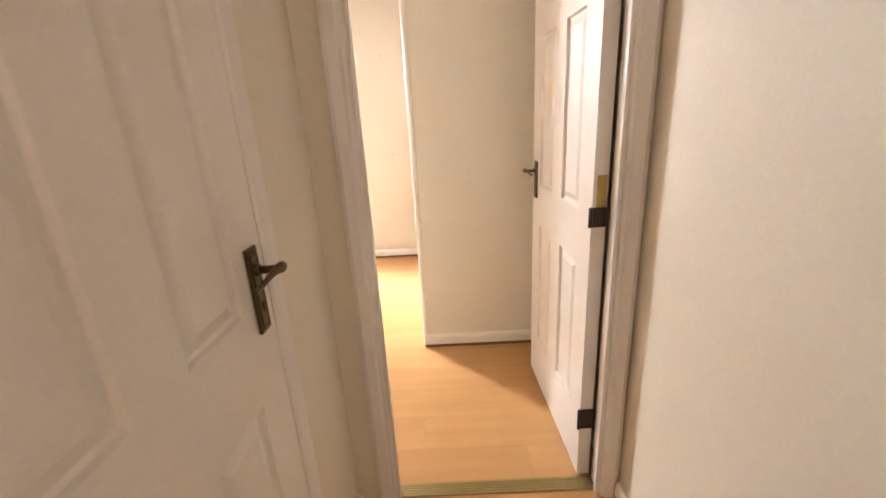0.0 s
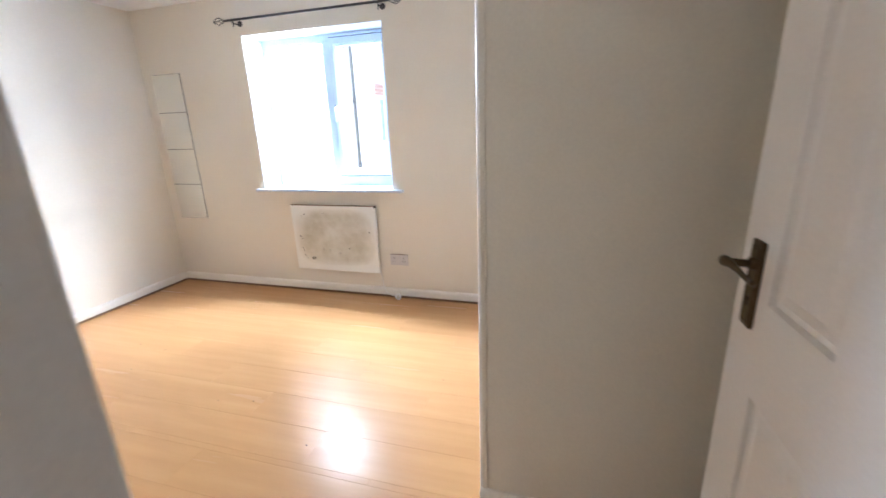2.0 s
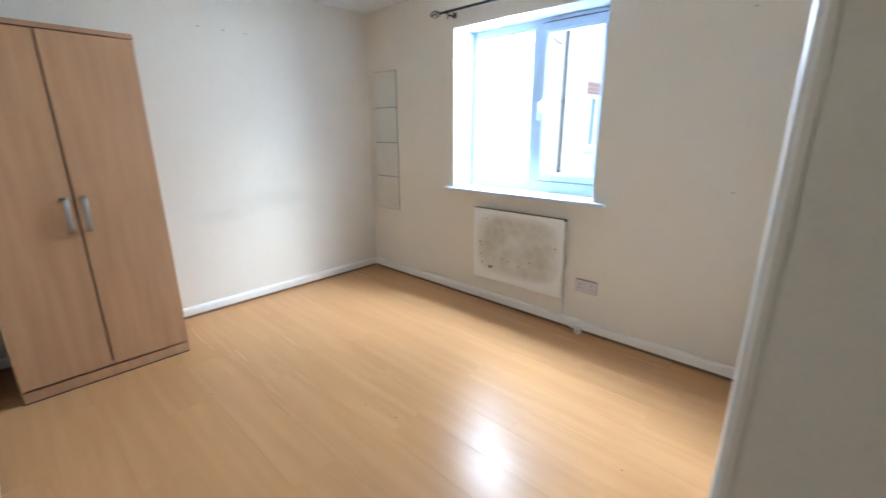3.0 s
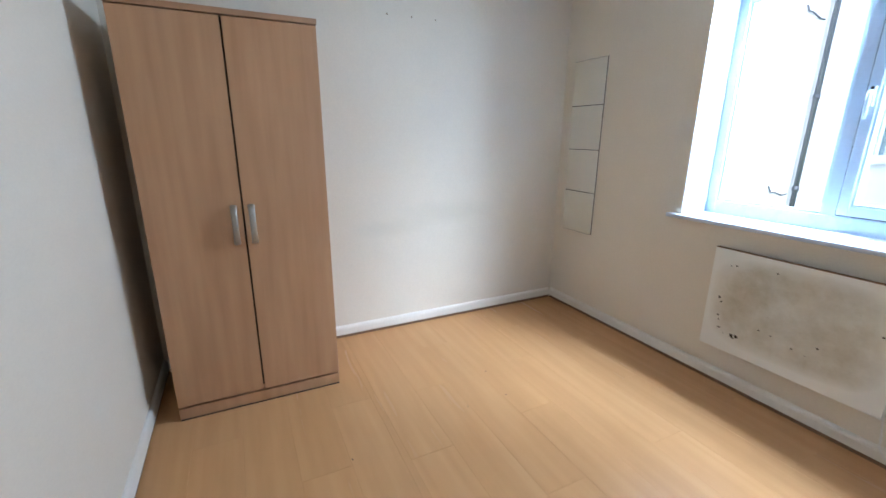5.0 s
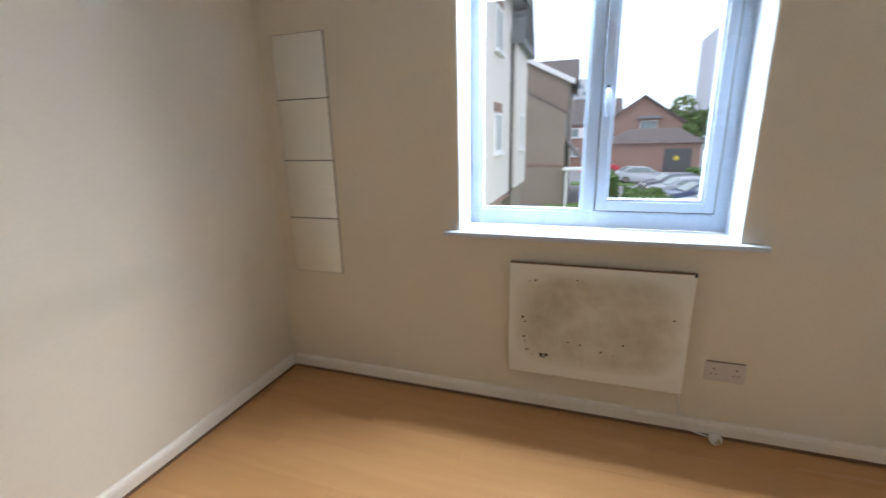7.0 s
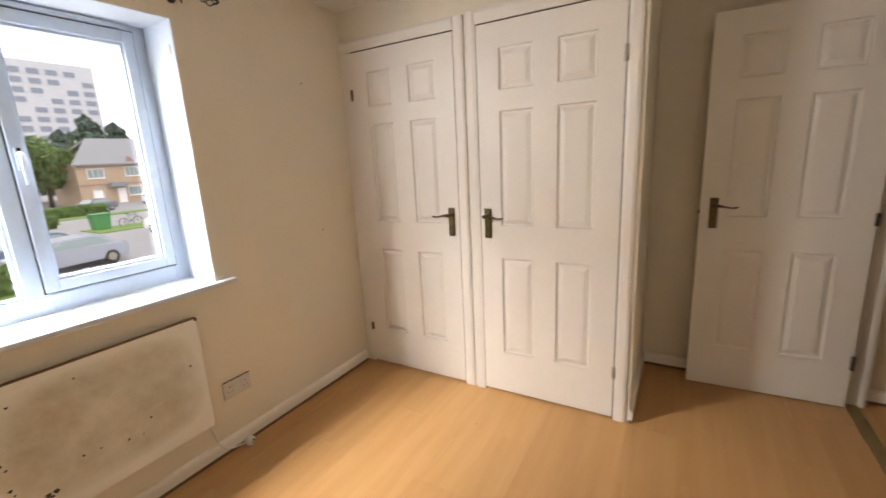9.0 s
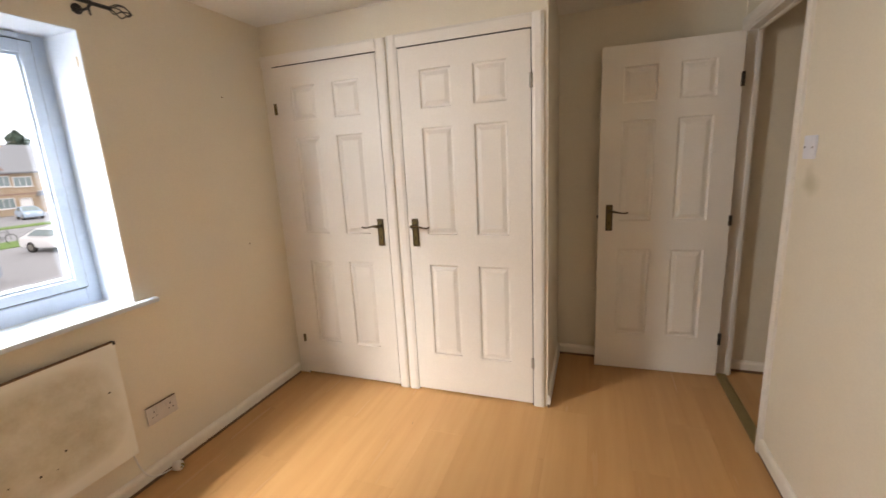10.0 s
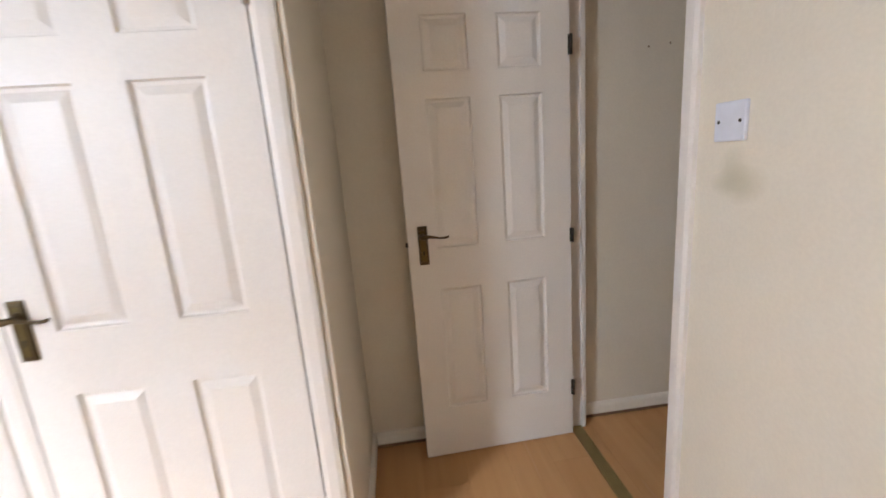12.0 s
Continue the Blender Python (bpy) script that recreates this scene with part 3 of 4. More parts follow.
for a, b, hy in ((0.002, half - 0.004, half - 0.036), (half + 0.004, WW - 0.002, half + 0.034)):
    dr = part("wardrobe_door", boxes(((-0.018, a, 0.072), (0.0, b, WH - 0.027)), bevel=0.0012), BEECH, ward)
    bm = bmesh.new()
    pts = [(0.0, hy, 0.800), (0.012, hy, 0.801), (0.024, hy, 0.812), (0.031, hy, 0.845), (0.033, hy, 0.890), (0.031, hy, 0.935), (0.024, hy, 0.968), (0.012, hy, 0.979), (0.0, hy, 0.980)]
    tube(bm, pts, [0.009, 0.0085, 0.008, 0.0075, 0.0075, 0.0075, 0.008, 0.0085, 0.009], 10)
    for v in bm.verts:
        v.co.y = hy + (v.co.y - hy) * 1.7
        v.co.z = 0.888 + (v.co.z - 0.890) * 0.90
    part("bow_handle", bm, STEEL, dr, "brushed nickel bow handle")

# ---------------------------------------------------------------- panel heater
hm, hn, hl, hp = shader("stained_heater_enamel")
hv = coords(hn, hl)
sep = hn.new("ShaderNodeSeparateXYZ")
hl.new(hv, sep.inputs[0])


def calc(op, a, b=0.0):
    x = hn.new("ShaderNodeMath")
    x.operation = op
    for socket, v in zip(x.inputs, (a, b)):
        if isinstance(v, (int, float)):
            socket.default_value = v
        else:
            hl.new(v, socket)
    return x.outputs[0]


wob = calc("MULTIPLY", calc("SUBTRACT", noise_of(hn, hl, hv, 7, 6, 0.65), 0.5), 0.5)
ex = calc("POWER", calc("ABSOLUTE", calc("DIVIDE", sep.outputs[0], 0.352)), 4.0)
ez = calc("POWER", calc("ABSOLUTE", calc("DIVIDE", calc("SUBTRACT", sep.outputs[2], 0.275), 0.235)), 4.0)
stain = ramp(hn, hl, calc("ADD", calc("ADD", ex, ez), wob), [(0.35, (1, 1, 1)), (1.0, (0, 0, 0))])
cloud = ramp(hn, hl, noise_of(hn, hl, hv, 4.5, 6, 0.7), [(0.3, (0.16, 0.16, 0.16)), (0.7, (0.78, 0.78, 0.78))])
fac = mix(hn, hl, 1.0, stain, cloud, "MULTIPLY")
col = mix(hn, hl, fac, (0.80, 0.795, 0.75), (0.36, 0.305, 0.19))
speck = ramp(hn, hl, noise_of(hn, hl, hv, 45, 3, 0.6), [(0.70, (0, 0, 0)), (0.74, (0.6, 0.6, 0.6))])
col = mix(hn, hl, mix(hn, hl, 1.0, speck, stain, "MULTIPLY"), col, (0.16, 0.11, 0.06))
hl.new(col, hp.inputs["Base Color"])
hp.inputs["Roughness"].default_value = 0.45

HEX0, HEX1, HEZ0, HEZ1 = -1.238, -0.507, 0.204, 0.733
heater = thing("panel_heater", "stained white flat panel heater below the window", "heater", pose((HEX0 + HEX1) / 2, Y1, HEZ0))
hw, hh = (HEX1 - HEX0) / 2, HEZ1 - HEZ0
part("panel", boxes(((-hw, -0.044, 0), (hw, -0.024, hh)), bevel=0.0025), hm, heater)
for x in (-hw + 0.06, hw - 0.06):
    for z in (0.06, hh - 0.06):
        bm = bmesh.new()
        tube(bm, [(x, -0.026, z), (x, 0.0, z)], 0.011, 12)
        part("wall_spacer", bm, PLASTIC, heater)
# dark brown strip along the panel's top edge
part("dark_top_edge", boxes(((-hw + 0.002, -0.0448, hh - 0.0022), (hw - 0.002, -0.0245, hh + 0.0015)), bevel=0.0008), STRIPBROWN, heater, "dark brown top edge")
part("corner_clip", boxes(((hw - 0.008, -0.047, hh - 0.012), (hw + 0.002, -0.024, hh + 0.002)), bevel=0.001), DARKIRON, heater, "dark corner clip")
MOULD = plain("black_mould", (0.035, 0.028, 0.018), 0.8)
rng = random.Random(4)
for fx, fz, size in ((0.085, 0.52, 0.010), (0.10, 0.48, 0.006), (0.095, 0.34, 0.008), (0.105, 0.30, 0.005), (0.115, 0.22, 0.010), (0.205, 0.185, 0.015), (0.235, 0.190, 0.012), (0.215, 0.165, 0.008),
                     (0.36, 0.33, 0.006), (0.43, 0.32, 0.005), (0.55, 0.275, 0.007), (0.67, 0.36, 0.006), (0.92, 0.62, 0.007), (0.155, 0.86, 0.006), (0.12, 0.85, 0.004), (0.395, 0.885, 0.005), (0.15, 0.18, 0.004), (0.62, 0.26, 0.004)):
    bm = bmesh.new()
    cx, cz = -hw + fx * 2 * hw, fz * hh
    ring = [bm.verts.new((cx + math.cos(a) * size * rng.uniform(0.45, 1.1), -0.0446, cz + math.sin(a) * size * rng.uniform(0.3, 0.9))) for a in (2 * math.pi * k / 11 for k in range(11))]
    top = bm.verts.new((cx, -0.0456, cz))
    for k in range(11):
        bm.faces.new((ring[k], ring[(k + 1) % 11], top))
    part("mould_spot", bm, MOULD, heater, "black mould spot")

cable = bmesh.new()
tube(cable, [(-0.515, Y1 - 0.006, 0.215), (-0.508, Y1 - 0.005, 0.17), (-0.500, Y1 - 0.007, 0.12), (-0.492, Y1 - 0.022, 0.080), (-0.474, Y1 - 0.024, 0.050), (-0.45, Y1 - 0.024, 0.030), (-0.42, Y1 - 0.026, 0.020), (-0.385, Y1 - 0.036, 0.020)], 0.0035, 8)
solid("heater_cable", cable, PLASTIC, "thin white cable from the heater to its plug", "cable")
plug = thing("plug", "white round plug lying on the floor by the skirting", "plug", pose(-0.362, Y1 - 0.050, 0.0, 0, 0, 15))
bm = bmesh.new()
tube(bm, [(-0.004, 0.02, 0.024), (-0.003, 0.014, 0.024), (0, 0.0, 0.024), (0.001, -0.012, 0.024), (0.001, -0.018, 0.024)], [0.015, 0.021, 0.024, 0.023, 0.018], 16)
part("plug_body", bm, PLASTIC, plug)
bm = boxes(((-0.009, -0.030, 0.020), (-0.004, -0.016, 0.024)), ((0.004, -0.030, 0.020), (0.009, -0.016, 0.024)), ((-0.002, -0.032, 0.030), (0.002, -0.016, 0.037)))
part("plug_pin", bm, BRASS, plug)

# ---------------------------------------------------------------- mirror tiles, sockets, switch, rail
MIRROR, mn, ml, mp_ = shader("mirror_silver")
mp_.inputs["Base Color"].default_value = (0.90, 0.90, 0.85, 1)
mp_.inputs["Metallic"].default_value = 1.0
mp_.inputs["Roughness"].default_value = 0.06
relief(mn, ml, mp_, noise_of(mn, ml, coords(mn, ml), 3.0, 1), 0.05, 0.004)
MX0, MX1, MZ0, MZ1 = -2.412, -2.125, 0.594, 1.763
th = (MZ1 - MZ0) / 4
for k in range(4):
    z = MZ0 + k * th
    tile = solid("mirror_tile", boxes(((0.0, -0.005, 0.0018), (MX1 - MX0, -0.0023, th - 0.0018)), bevel=0.0008), MIRROR, "square frameless mirror tile stuck to the wall in a column", "mirror", m=pose(MX0, Y1, z))
    tagged(tile, group="mirror tiles in a column")
    part("mirror_edge", boxes(((-0.0025, -0.0022, -0.0002), (MX1 - MX0 + 0.0025, 0.0, th + 0.0002))), BLACK, tile, "dark backing edge")

sock = thing("double_socket", "white plastic double wall socket", "socket", pose(-0.352, Y1, 0.312))
part("face_plate", boxes(((-0.073, -0.009, -0.043), (0.073, 0.0, 0.043)), bevel=0.003), SOCKETM, sock)
for sx in (-0.040, 0.040):
    part("switch_rocker", boxes(((sx - 0.022 if sx > 0 else sx + 0.012, -0.0125, 0.008), (sx - 0.012 if sx > 0 else sx + 0.022, -0.008, 0.028)), bevel=0.001), SOCKETM, sock)
    part("pin_holes", boxes(((sx - 0.002, -0.0096, 0.010), (sx + 0.002, -0.0085, 0.019)), ((sx - 0.013, -0.0096, -0.012), (sx - 0.007, -0.0085, -0.008)), ((sx + 0.007, -0.0096, -0.012), (sx + 0.013, -0.0085, -0.008))), BLACK, sock)
part("dust_line", boxes(((-0.070, -0.008, 0.0425), (0.070, -0.001, 0.0450))), UNDER, sock, "brown grime along the top edge")

sw = thing("switch_plate", "white square blanking plate with two screws", "switch", pose(0.394, Y0, 1.381))
part("face_plate", boxes(((-0.043, 0.0, -0.043), (0.043, 0.010, 0.043)), bevel=0.003), SWITCHM, sw)
for sx in (-0.030, 0.030):
    bm = bmesh.new()
    tube(bm, [(sx, 0.009, 0.0), (sx, 0.0108, 0.0)], 0.0042, 10)
    part("screw", bm, DARKIRON, sw)

ROD_Y, ROD_Z, ROD_A, ROD_B = 3.385, 2.066, -1.555, -0.275
rail = thing("curtain_rail", "thin dark metal curtain rail with cage finials", "curtain rail", pose(0, 0, 0))
IRON = plain("dark_wrought_iron", (0.055, 0.050, 0.048), 0.45, 0.7)
bm = bmesh.new()
tube(bm, [(ROD_A, ROD_Y, ROD_Z), (ROD_B, ROD_Y, ROD_Z)], 0.008, 12)
part("rod", bm, IRON, rail)
for x, s in ((ROD_A, -1), (ROD_B, 1)):
    bm = bmesh.new()
    for k in range(5):
        a = 2 * math.pi * k / 5
        pts = []
        for i in range(9):
            u = i / 8
            r = 0.021 * math.sin(math.pi * u) + 0.004
            pts.append((x + s * (0.002 + 0.085 * u), ROD_Y + r * math.cos(a + 2.2 * u), ROD_Z + r * math.sin(a + 2.2 * u)))
        tube(bm, pts, 0.0026, 6)
    tube(bm, [(x + s * 0.083, ROD_Y, ROD_Z), (x + s * 0.094, ROD_Y, ROD_Z)], [0.006, 0.002], 8)
    part("cage_finial", bm, IRON, rail)
    bm = bmesh.new()
    bx = x - s * 0.075
    tube(bm, [(bx, Y1, ROD_Z - 0.012), (bx, Y1 - 0.03, ROD_Z - 0.022), (bx, ROD_Y + 0.008, ROD_Z - 0.020), (bx, ROD_Y - 0.012, ROD_Z - 0.010), (bx, ROD_Y - 0.011, ROD_Z + 0.006)], 0.005, 8)
    tube(bm, [(bx, Y1, ROD_Z - 0.012), (bx, Y1 - 0.004, ROD_Z - 0.012)], 0.02, 14)
    tube(bm, [(bx, ROD_Y, ROD_Z - 0.010), (bx, ROD_Y + 0.002, ROD_Z - 0.034), (bx, ROD_Y - 0.004, ROD_Z - 0.046)], [0.005, 0.004, 0.003], 8)
    part("bracket", bm, IRON, rail)

PLUGM = plain("brown_wall_plug", (0.30, 0.22, 0.14), 0.7)
for x, y, z, nx, ny in ((X0, 2.118, 1.93, 1, 0), (X0, 2.268, 1.93, 1, 0), (X0, 2.42, 1.93, 1, 0), (0.29, Y1, 1.80, 0, -1), (0.33, Y1, 0.98, 0, -1), (X1, 0.40, 1.75, -1, 0), (X1, 0.30, 1.76, -1, 0)):
    bm = bmesh.new()
    tube(bm, [(0, 0, 0), (nx * 0.003, ny * 0.003, 0)], [0.0050, 0.003], 10)
    solid("wall_plug", bm, PLUGM, "small brown screw hole plug in the wall", "wall plug", m=pose(x, y, z))


CRUMB = plain("dark_grit", (0.06, 0.045, 0.03), 0.8)
rng = random.Random(9)
for x, y in ((-0.60, 2.06), (-0.16, 1.86), (-0.33, 1.17), (-0.78, 2.02), (-1.75, 2.38), (-1.52, 2.36), (-1.52, 2.14), (-1.42, 1.55), (0.28, 2.45)):
    bm = bmesh.new()
    bmesh.ops.create_icosphere(bm, subdivisions=1, radius=0.0032)
    for v in bm.verts:
        v.co = Vector((v.co.x * rng.uniform(0.8, 1.8), v.co.y * rng.uniform(0.6, 1.3), v.co.z * 0.5 + 0.0012))
    tagged(solid("grit_crumb", bm, CRUMB, "tiny dark crumb of grit on the laminate", "grit", m=pose(x, y, 0.0004, 0, 0, rng.uniform(0, 180))), group="grit on the floor")


# ---------------------------------------------------------------- outside: ground, buildings, cars, trees
GZ = -2.6
ASPHALT = paint("pale_grey_paving", (0.30, 0.30, 0.31), 0.9, 0.12, 6, 0.3)
GRASSM = paint("lawn_green", (0.15, 0.27, 0.06), 0.9, 0.18, 9, 0.6)
RENDER = paint("white_render", (0.76, 0.70, 0.65), 0.85, 0.02, 40, 0.3)
TILES = paint("grey_brown_roof_tiles", (0.15, 0.125, 0.12), 0.85, 0.1, 8, 0.4)
SLATES = paint("grey_roof_tiles", (0.26, 0.275, 0.295), 0.85, 0.1, 8, 0.4)
HEDGE = paint("hedge_leaves", (0.12, 0.23, 0.06), 0.85, 0.25, 14, 0.9)
LEAVES = paint("tree_leaves", (0.14, 0.25, 0.075), 0.8, 0.25, 3, 0.6)
# needle green made paler and bluer, with distance haze put into the colour
CONIFER = paint("hazed_conifer_needles", (0.12, 0.20, 0.16), 0.85, 0.25, 3, 0.6)
BARK = paint("tree_bark", (0.10, 0.075, 0.05), 0.9, 0.1, 20, 0.6)
DARKGLASS = plain("grey_green_window_glass", (0.20, 0.27, 0.28), 0.06)
RUBBER = plain("tyre_rubber", (0.02, 0.02, 0.02), 0.8)
TOWERM = paint("pale_tower_panels", (0.55, 0.58, 0.62), 0.8, 0.08, 0.4, 0.1)
WHITEPAINT = plain("white_joinery", (0.80, 0.80, 0.80), 0.5)
PIPEM = plain("dark_grey_plastic_pipe", (0.07, 0.075, 0.08), 0.4)
GREENPL = plain("green_plastic", (0.03, 0.22, 0.07), 0.45)


def brick_material(name, a, b, mortar):
    m, n, l, p = shader(name)
    tc = n.new("ShaderNodeTexCoord")
    sp, cb = n.new("ShaderNodeSeparateXYZ"), n.new("ShaderNodeCombineXYZ")
    add = n.new("ShaderNodeMath")
    l.new(tc.outputs["Object"], sp.inputs[0])
    l.new(sp.outputs[0], add.inputs[0])
    l.new(sp.outputs[1], add.inputs[1])
    l.new(add.outputs[0], cb.inputs[0])
    l.new(sp.outputs[2], cb.inputs[1])
    t = n.new("ShaderNodeTexBrick")
    t.inputs["Color1"].default_value, t.inputs["Color2"].default_value, t.inputs["Mortar"].default_value = (*a, 1), (*b, 1), (*mortar, 1)
    t.inputs["Scale"].default_value, t.inputs["Mortar Size"].default_value = 1.0, 0.012
    t.inputs["Brick Width"].default_value, t.inputs["Row Height"].default_value = 0.225, 0.075
    l.new(cb.outputs[0], t.inputs["Vector"])
    big = noise_of(n, l, tc.outputs["Object"], 0.7, 4)
    l.new(mix(n, l, ramp(n, l, big, [(0.3, (0.3, 0.3, 0.3)), (0.7, (0, 0, 0))]), t.outputs["Color"], tuple(c * 0.6 for c in a)), p.inputs["Base Color"])
    p.inputs["Roughness"].default_value = 0.9
    return m


BROWNBRICK = brick_material("brown_brick", (0.30, 0.225, 0.17), (0.24, 0.18, 0.14), (0.32, 0.29, 0.26))
REDBRICK = brick_material("red_brick", (0.33, 0.165, 0.125), (0.27, 0.135, 0.105), (0.34, 0.29, 0.26))
BUFFBRICK = brick_material("buff_brick", (0.46, 0.32, 0.21), (0.38, 0.26, 0.165), (0.48, 0.42, 0.34))

solid("ground", boxes(((-900, 3.9, GZ - 0.4), (900, 1500, GZ)), ((-900, -900, GZ - 0.4), (900, 3.9, GZ))), ASPHALT, "pale grey paved ground and parking court", "ground", S)
for x0, x1, y0, y1 in ((-3.1, 3.2, 6.0, 28.0), (11.2, 17.0, 36.0, 39.5), (-2.0, 3.0, 38.5, 41.0), (10.5, 24.0, 50.5, 53.0)):
    solid("lawn", boxes(((x0, y0, GZ), (x1, y1, GZ + 0.06)), bevel=0.02), GRASSM, "mown green lawn beside the parking court", "lawn", "stuff")


def house_window(parent, m, w, h, bars=2, name="window"):
    """A casement in a facade; local x along the wall, y out of it."""
    f = part(name, bar_frame(-w / 2, w / 2, 0, h, 0.07, -0.03, 0.05, 0), WHITEPAINT, parent, m=m)
    part("pane", boxes(((-w / 2 + 0.06, -0.01, 0.06), (w / 2 - 0.06, 0.01, h - 0.06))), DARKGLASS, f, "dark reflecting glass")
    for k in range(1, bars + 1):
        x = -w / 2 + w * k / (bars + 1)
        part("glazing_bar", boxes(((x - 0.022, -0.02, 0.07), (x + 0.022, 0.045, h - 0.07))), WHITEPAINT, f)
    part("sill", boxes(((-w / 2 - 0.06, -0.02, -0.06), (w / 2 + 0.06, 0.12, 0.0))), WHITEPAINT, f)
    return f


def gable_roof(bm, x0, x1, y0, y1, ze, zr, along, over=0.3, thick=0.12):
    """Two slopes over a rectangle with the ridge along x or y."""
    if along == "y":
        c = (x0 + x1) / 2
        k = (zr - ze) / (c - x0)
        o = [(x0 - over, ze - over * k), (c, zr), (x1 + over, ze - over * k), (x1 + over, ze - over * k + thick), (c, zr + thick * 1.3), (x0 - over, ze - over * k + thick)]
        prism(bm, o, "y", y0 - over, y1 + over)
    else:
        c = (y0 + y1) / 2
        k = (zr - ze) / (c - y0)
        o = [(y0 - over, ze - over * k), (c, zr), (y1 + over, ze - over * k), (y1 + over, ze - over * k + thick), (c, zr + thick * 1.3), (y0 - over, ze - over * k + thick)]
        prism(bm, o, "x", x0 - over, x1 + over)
    return bm


# the white rendered wing next door
WXW = -3.15
wing = thing("white_building", "white rendered building wing with red brick lintels", "building", pose(0, 0, 0))
part("wall", boxes(((-11.0, 5.6, -0.45), (WXW, 14.7, 5.3)), ((-11.0, 14.7, -0.2), (WXW + 0.16, 17.0, 4.2))), RENDER, wing)
part("brick_base", boxes(((-11.0, 5.7, GZ), (WXW - 0.25, 14.7, -0.45)), ((-11.0, 14.7, GZ), (WXW + 0.05, 16.9, -0.2))), BROWNBRICK, wing, "brown brick ground floor")
part("brick_band", boxes(((WXW - 0.02, 5.6, -0.45), (WXW + 0.02, 14.7, -0.30))), REDBRICK, wing, "red brick band")
bm = bmesh.new()
gable_roof(bm, -11.0, WXW, 5.6, 14.7, 5.3, 8.6, "y", 0.45)
part("roof", bm, SLATES, wing)
bm = bmesh.new()
gable_roof(bm, -7.0, WXW + 0.16, 14.7, 17.0, 4.2, 5.9, "x", 0.22)
for k in range(9):
    u = k / 9
    box(bm, (-7.2, 14.52 + u * 1.3, 4.06 + u * 1.85), (WXW + 0.38, 14.57 + u * 1.3, 4.20 + u * 1.85))
part("bay_roof", bm, SLATES, wing, "tiled gable roof over the bay")
part("bargeboard", boxes(((WXW + 0.16, 14.45, 3.92), (WXW + 0.36, 17.25, 4.06))), SLATES, wing, "dark eaves board")
for y, w, z, h, bars in ((10.13, 1.60, 0.93, 1.03, 3), (12.75, 0.85, 0.92, 1.0, 1), (10.13, 1.60, 3.35, 1.05, 3), (12.75, 0.85, 3.35, 1.0, 1)):
    house_window(wing, pose(WXW, y, z, 0, 0, -90), w, h, bars)
    part("lintel", boxes(((WXW - 0.02, y - w / 2 - 0.05, z + h), (WXW + 0.03, y + w / 2 + 0.05, z + h + 0.24))), REDBRICK, wing, "red brick lintel")
house_window(wing, pose(WXW + 0.16, 15.9, 0.95, 0, 0, -90), 0.7, 1.1, 1)
pipe = bmesh.new()
tube(pipe, [(WXW + 0.08, 8.2, -0.4), (WXW + 0.08, 8.2, 4.9), (WXW + 0.25, 8.2, 5.2)], 0.032, 12)
for z in (0.55, 1.75, 3.0, 4.2):
    tube(pipe, [(WXW + 0.08, 8.2, z), (WXW + 0.08, 8.2, z + 0.07)], 0.042, 12)
part("downpipe", pipe, PIPEM, wing, "dark grey plastic downpipe")
pipe = bmesh.new()
tube(pipe, [(WXW + 0.05, 14.6, -0.4), (WXW + 0.05, 14.6, 4.0)], 0.034, 12)
part("downpipe", pipe, PIPEM, wing, "dark grey plastic downpipe")
for z0 in (0.55, 2.75):
    cabl = bmesh.new()
    tube(cabl, [(WXW + 0.02, 8.12, z0 - 0.04), (WXW + 0.03, 7.98, z0 - 0.05), (WXW + 0.03, 7.80, z0), (WXW + 0.03, 7.70, z0), (WXW + 0.02, 7.64, z0 + 0.09)], 0.011, 8)
    part("wall_hook", cabl, PIPEM, wing, "bent dark bracket")

# brown brick house with its gable end to the court
bh = thing("brick_house", "brown brick house with two stepped gables and pale bargeboards", "house", pose(0, 0, 0))
bm = bmesh.new()
prism(bm, [(-8.4, GZ), (-2.12, GZ), (-2.12, 2.62), (-5.3, 4.30), (-8.4, 2.62)], "y", 27.0, 29.6)
part("wall", bm, BROWNBRICK, bh)
bm = bmesh.new()
prism(bm, [(-8.9, GZ), (-2.10, GZ), (-2.10, 4.66), (-5.5, 6.36), (-8.9, 4.66)], "y", 29.6, 38.0)
part("wall", bm, BROWNBRICK, bh, "brown brick wall of the taller rear part")
bm = bmesh.new()
gable_roof(bm, -8.4, -2.12, 27.02, 29.4, 2.62, 4.30, "y", 0.06, 0.06)
gable_roof(bm, -8.9, -2.10, 29.7, 38.0, 4.66, 6.36, "y", 0.30, 0.14)
gable_roof(bm, -5.2, -1.9, 33.4, 37.4, 5.1, 6.55, "x", 0.20, 0.14)
part("roof", bm, TILES, bh)
part("brick_band", boxes(((-8.4, 26.96, -0.3), (-2.12, 27.0, -0.15))), REDBRICK, bh)
bm = bmesh.new()
prism(bm, [(-1.78, 4.36), (-5.5, 6.22), (-5.5, 6.52), (-1.78, 4.66)], "y", 29.32, 29.40)
part("bargeboard", bm, WHITEPAINT, bh)
bm = bmesh.new()
tube(bm, [(-1.75, 29.4, 4.42), (-1.75, 38.2, 4.42)], 0.07, 8)
tube(bm, [(-2.02, 29.5, 4.30), (-2.02, 29.5, GZ)], 0.05, 8)
part("gutter", bm, PIPEM, bh, "dark gutter and downpipe")
lean = bmesh.new()
prism(lean, [(-2.1, 1.15), (-1.05, -0.05), (-1.05, -0.17), (-2.1, 1.03)], "y", 27.6, 33.0)
part("lean_to_roof", lean, TILES, bh)

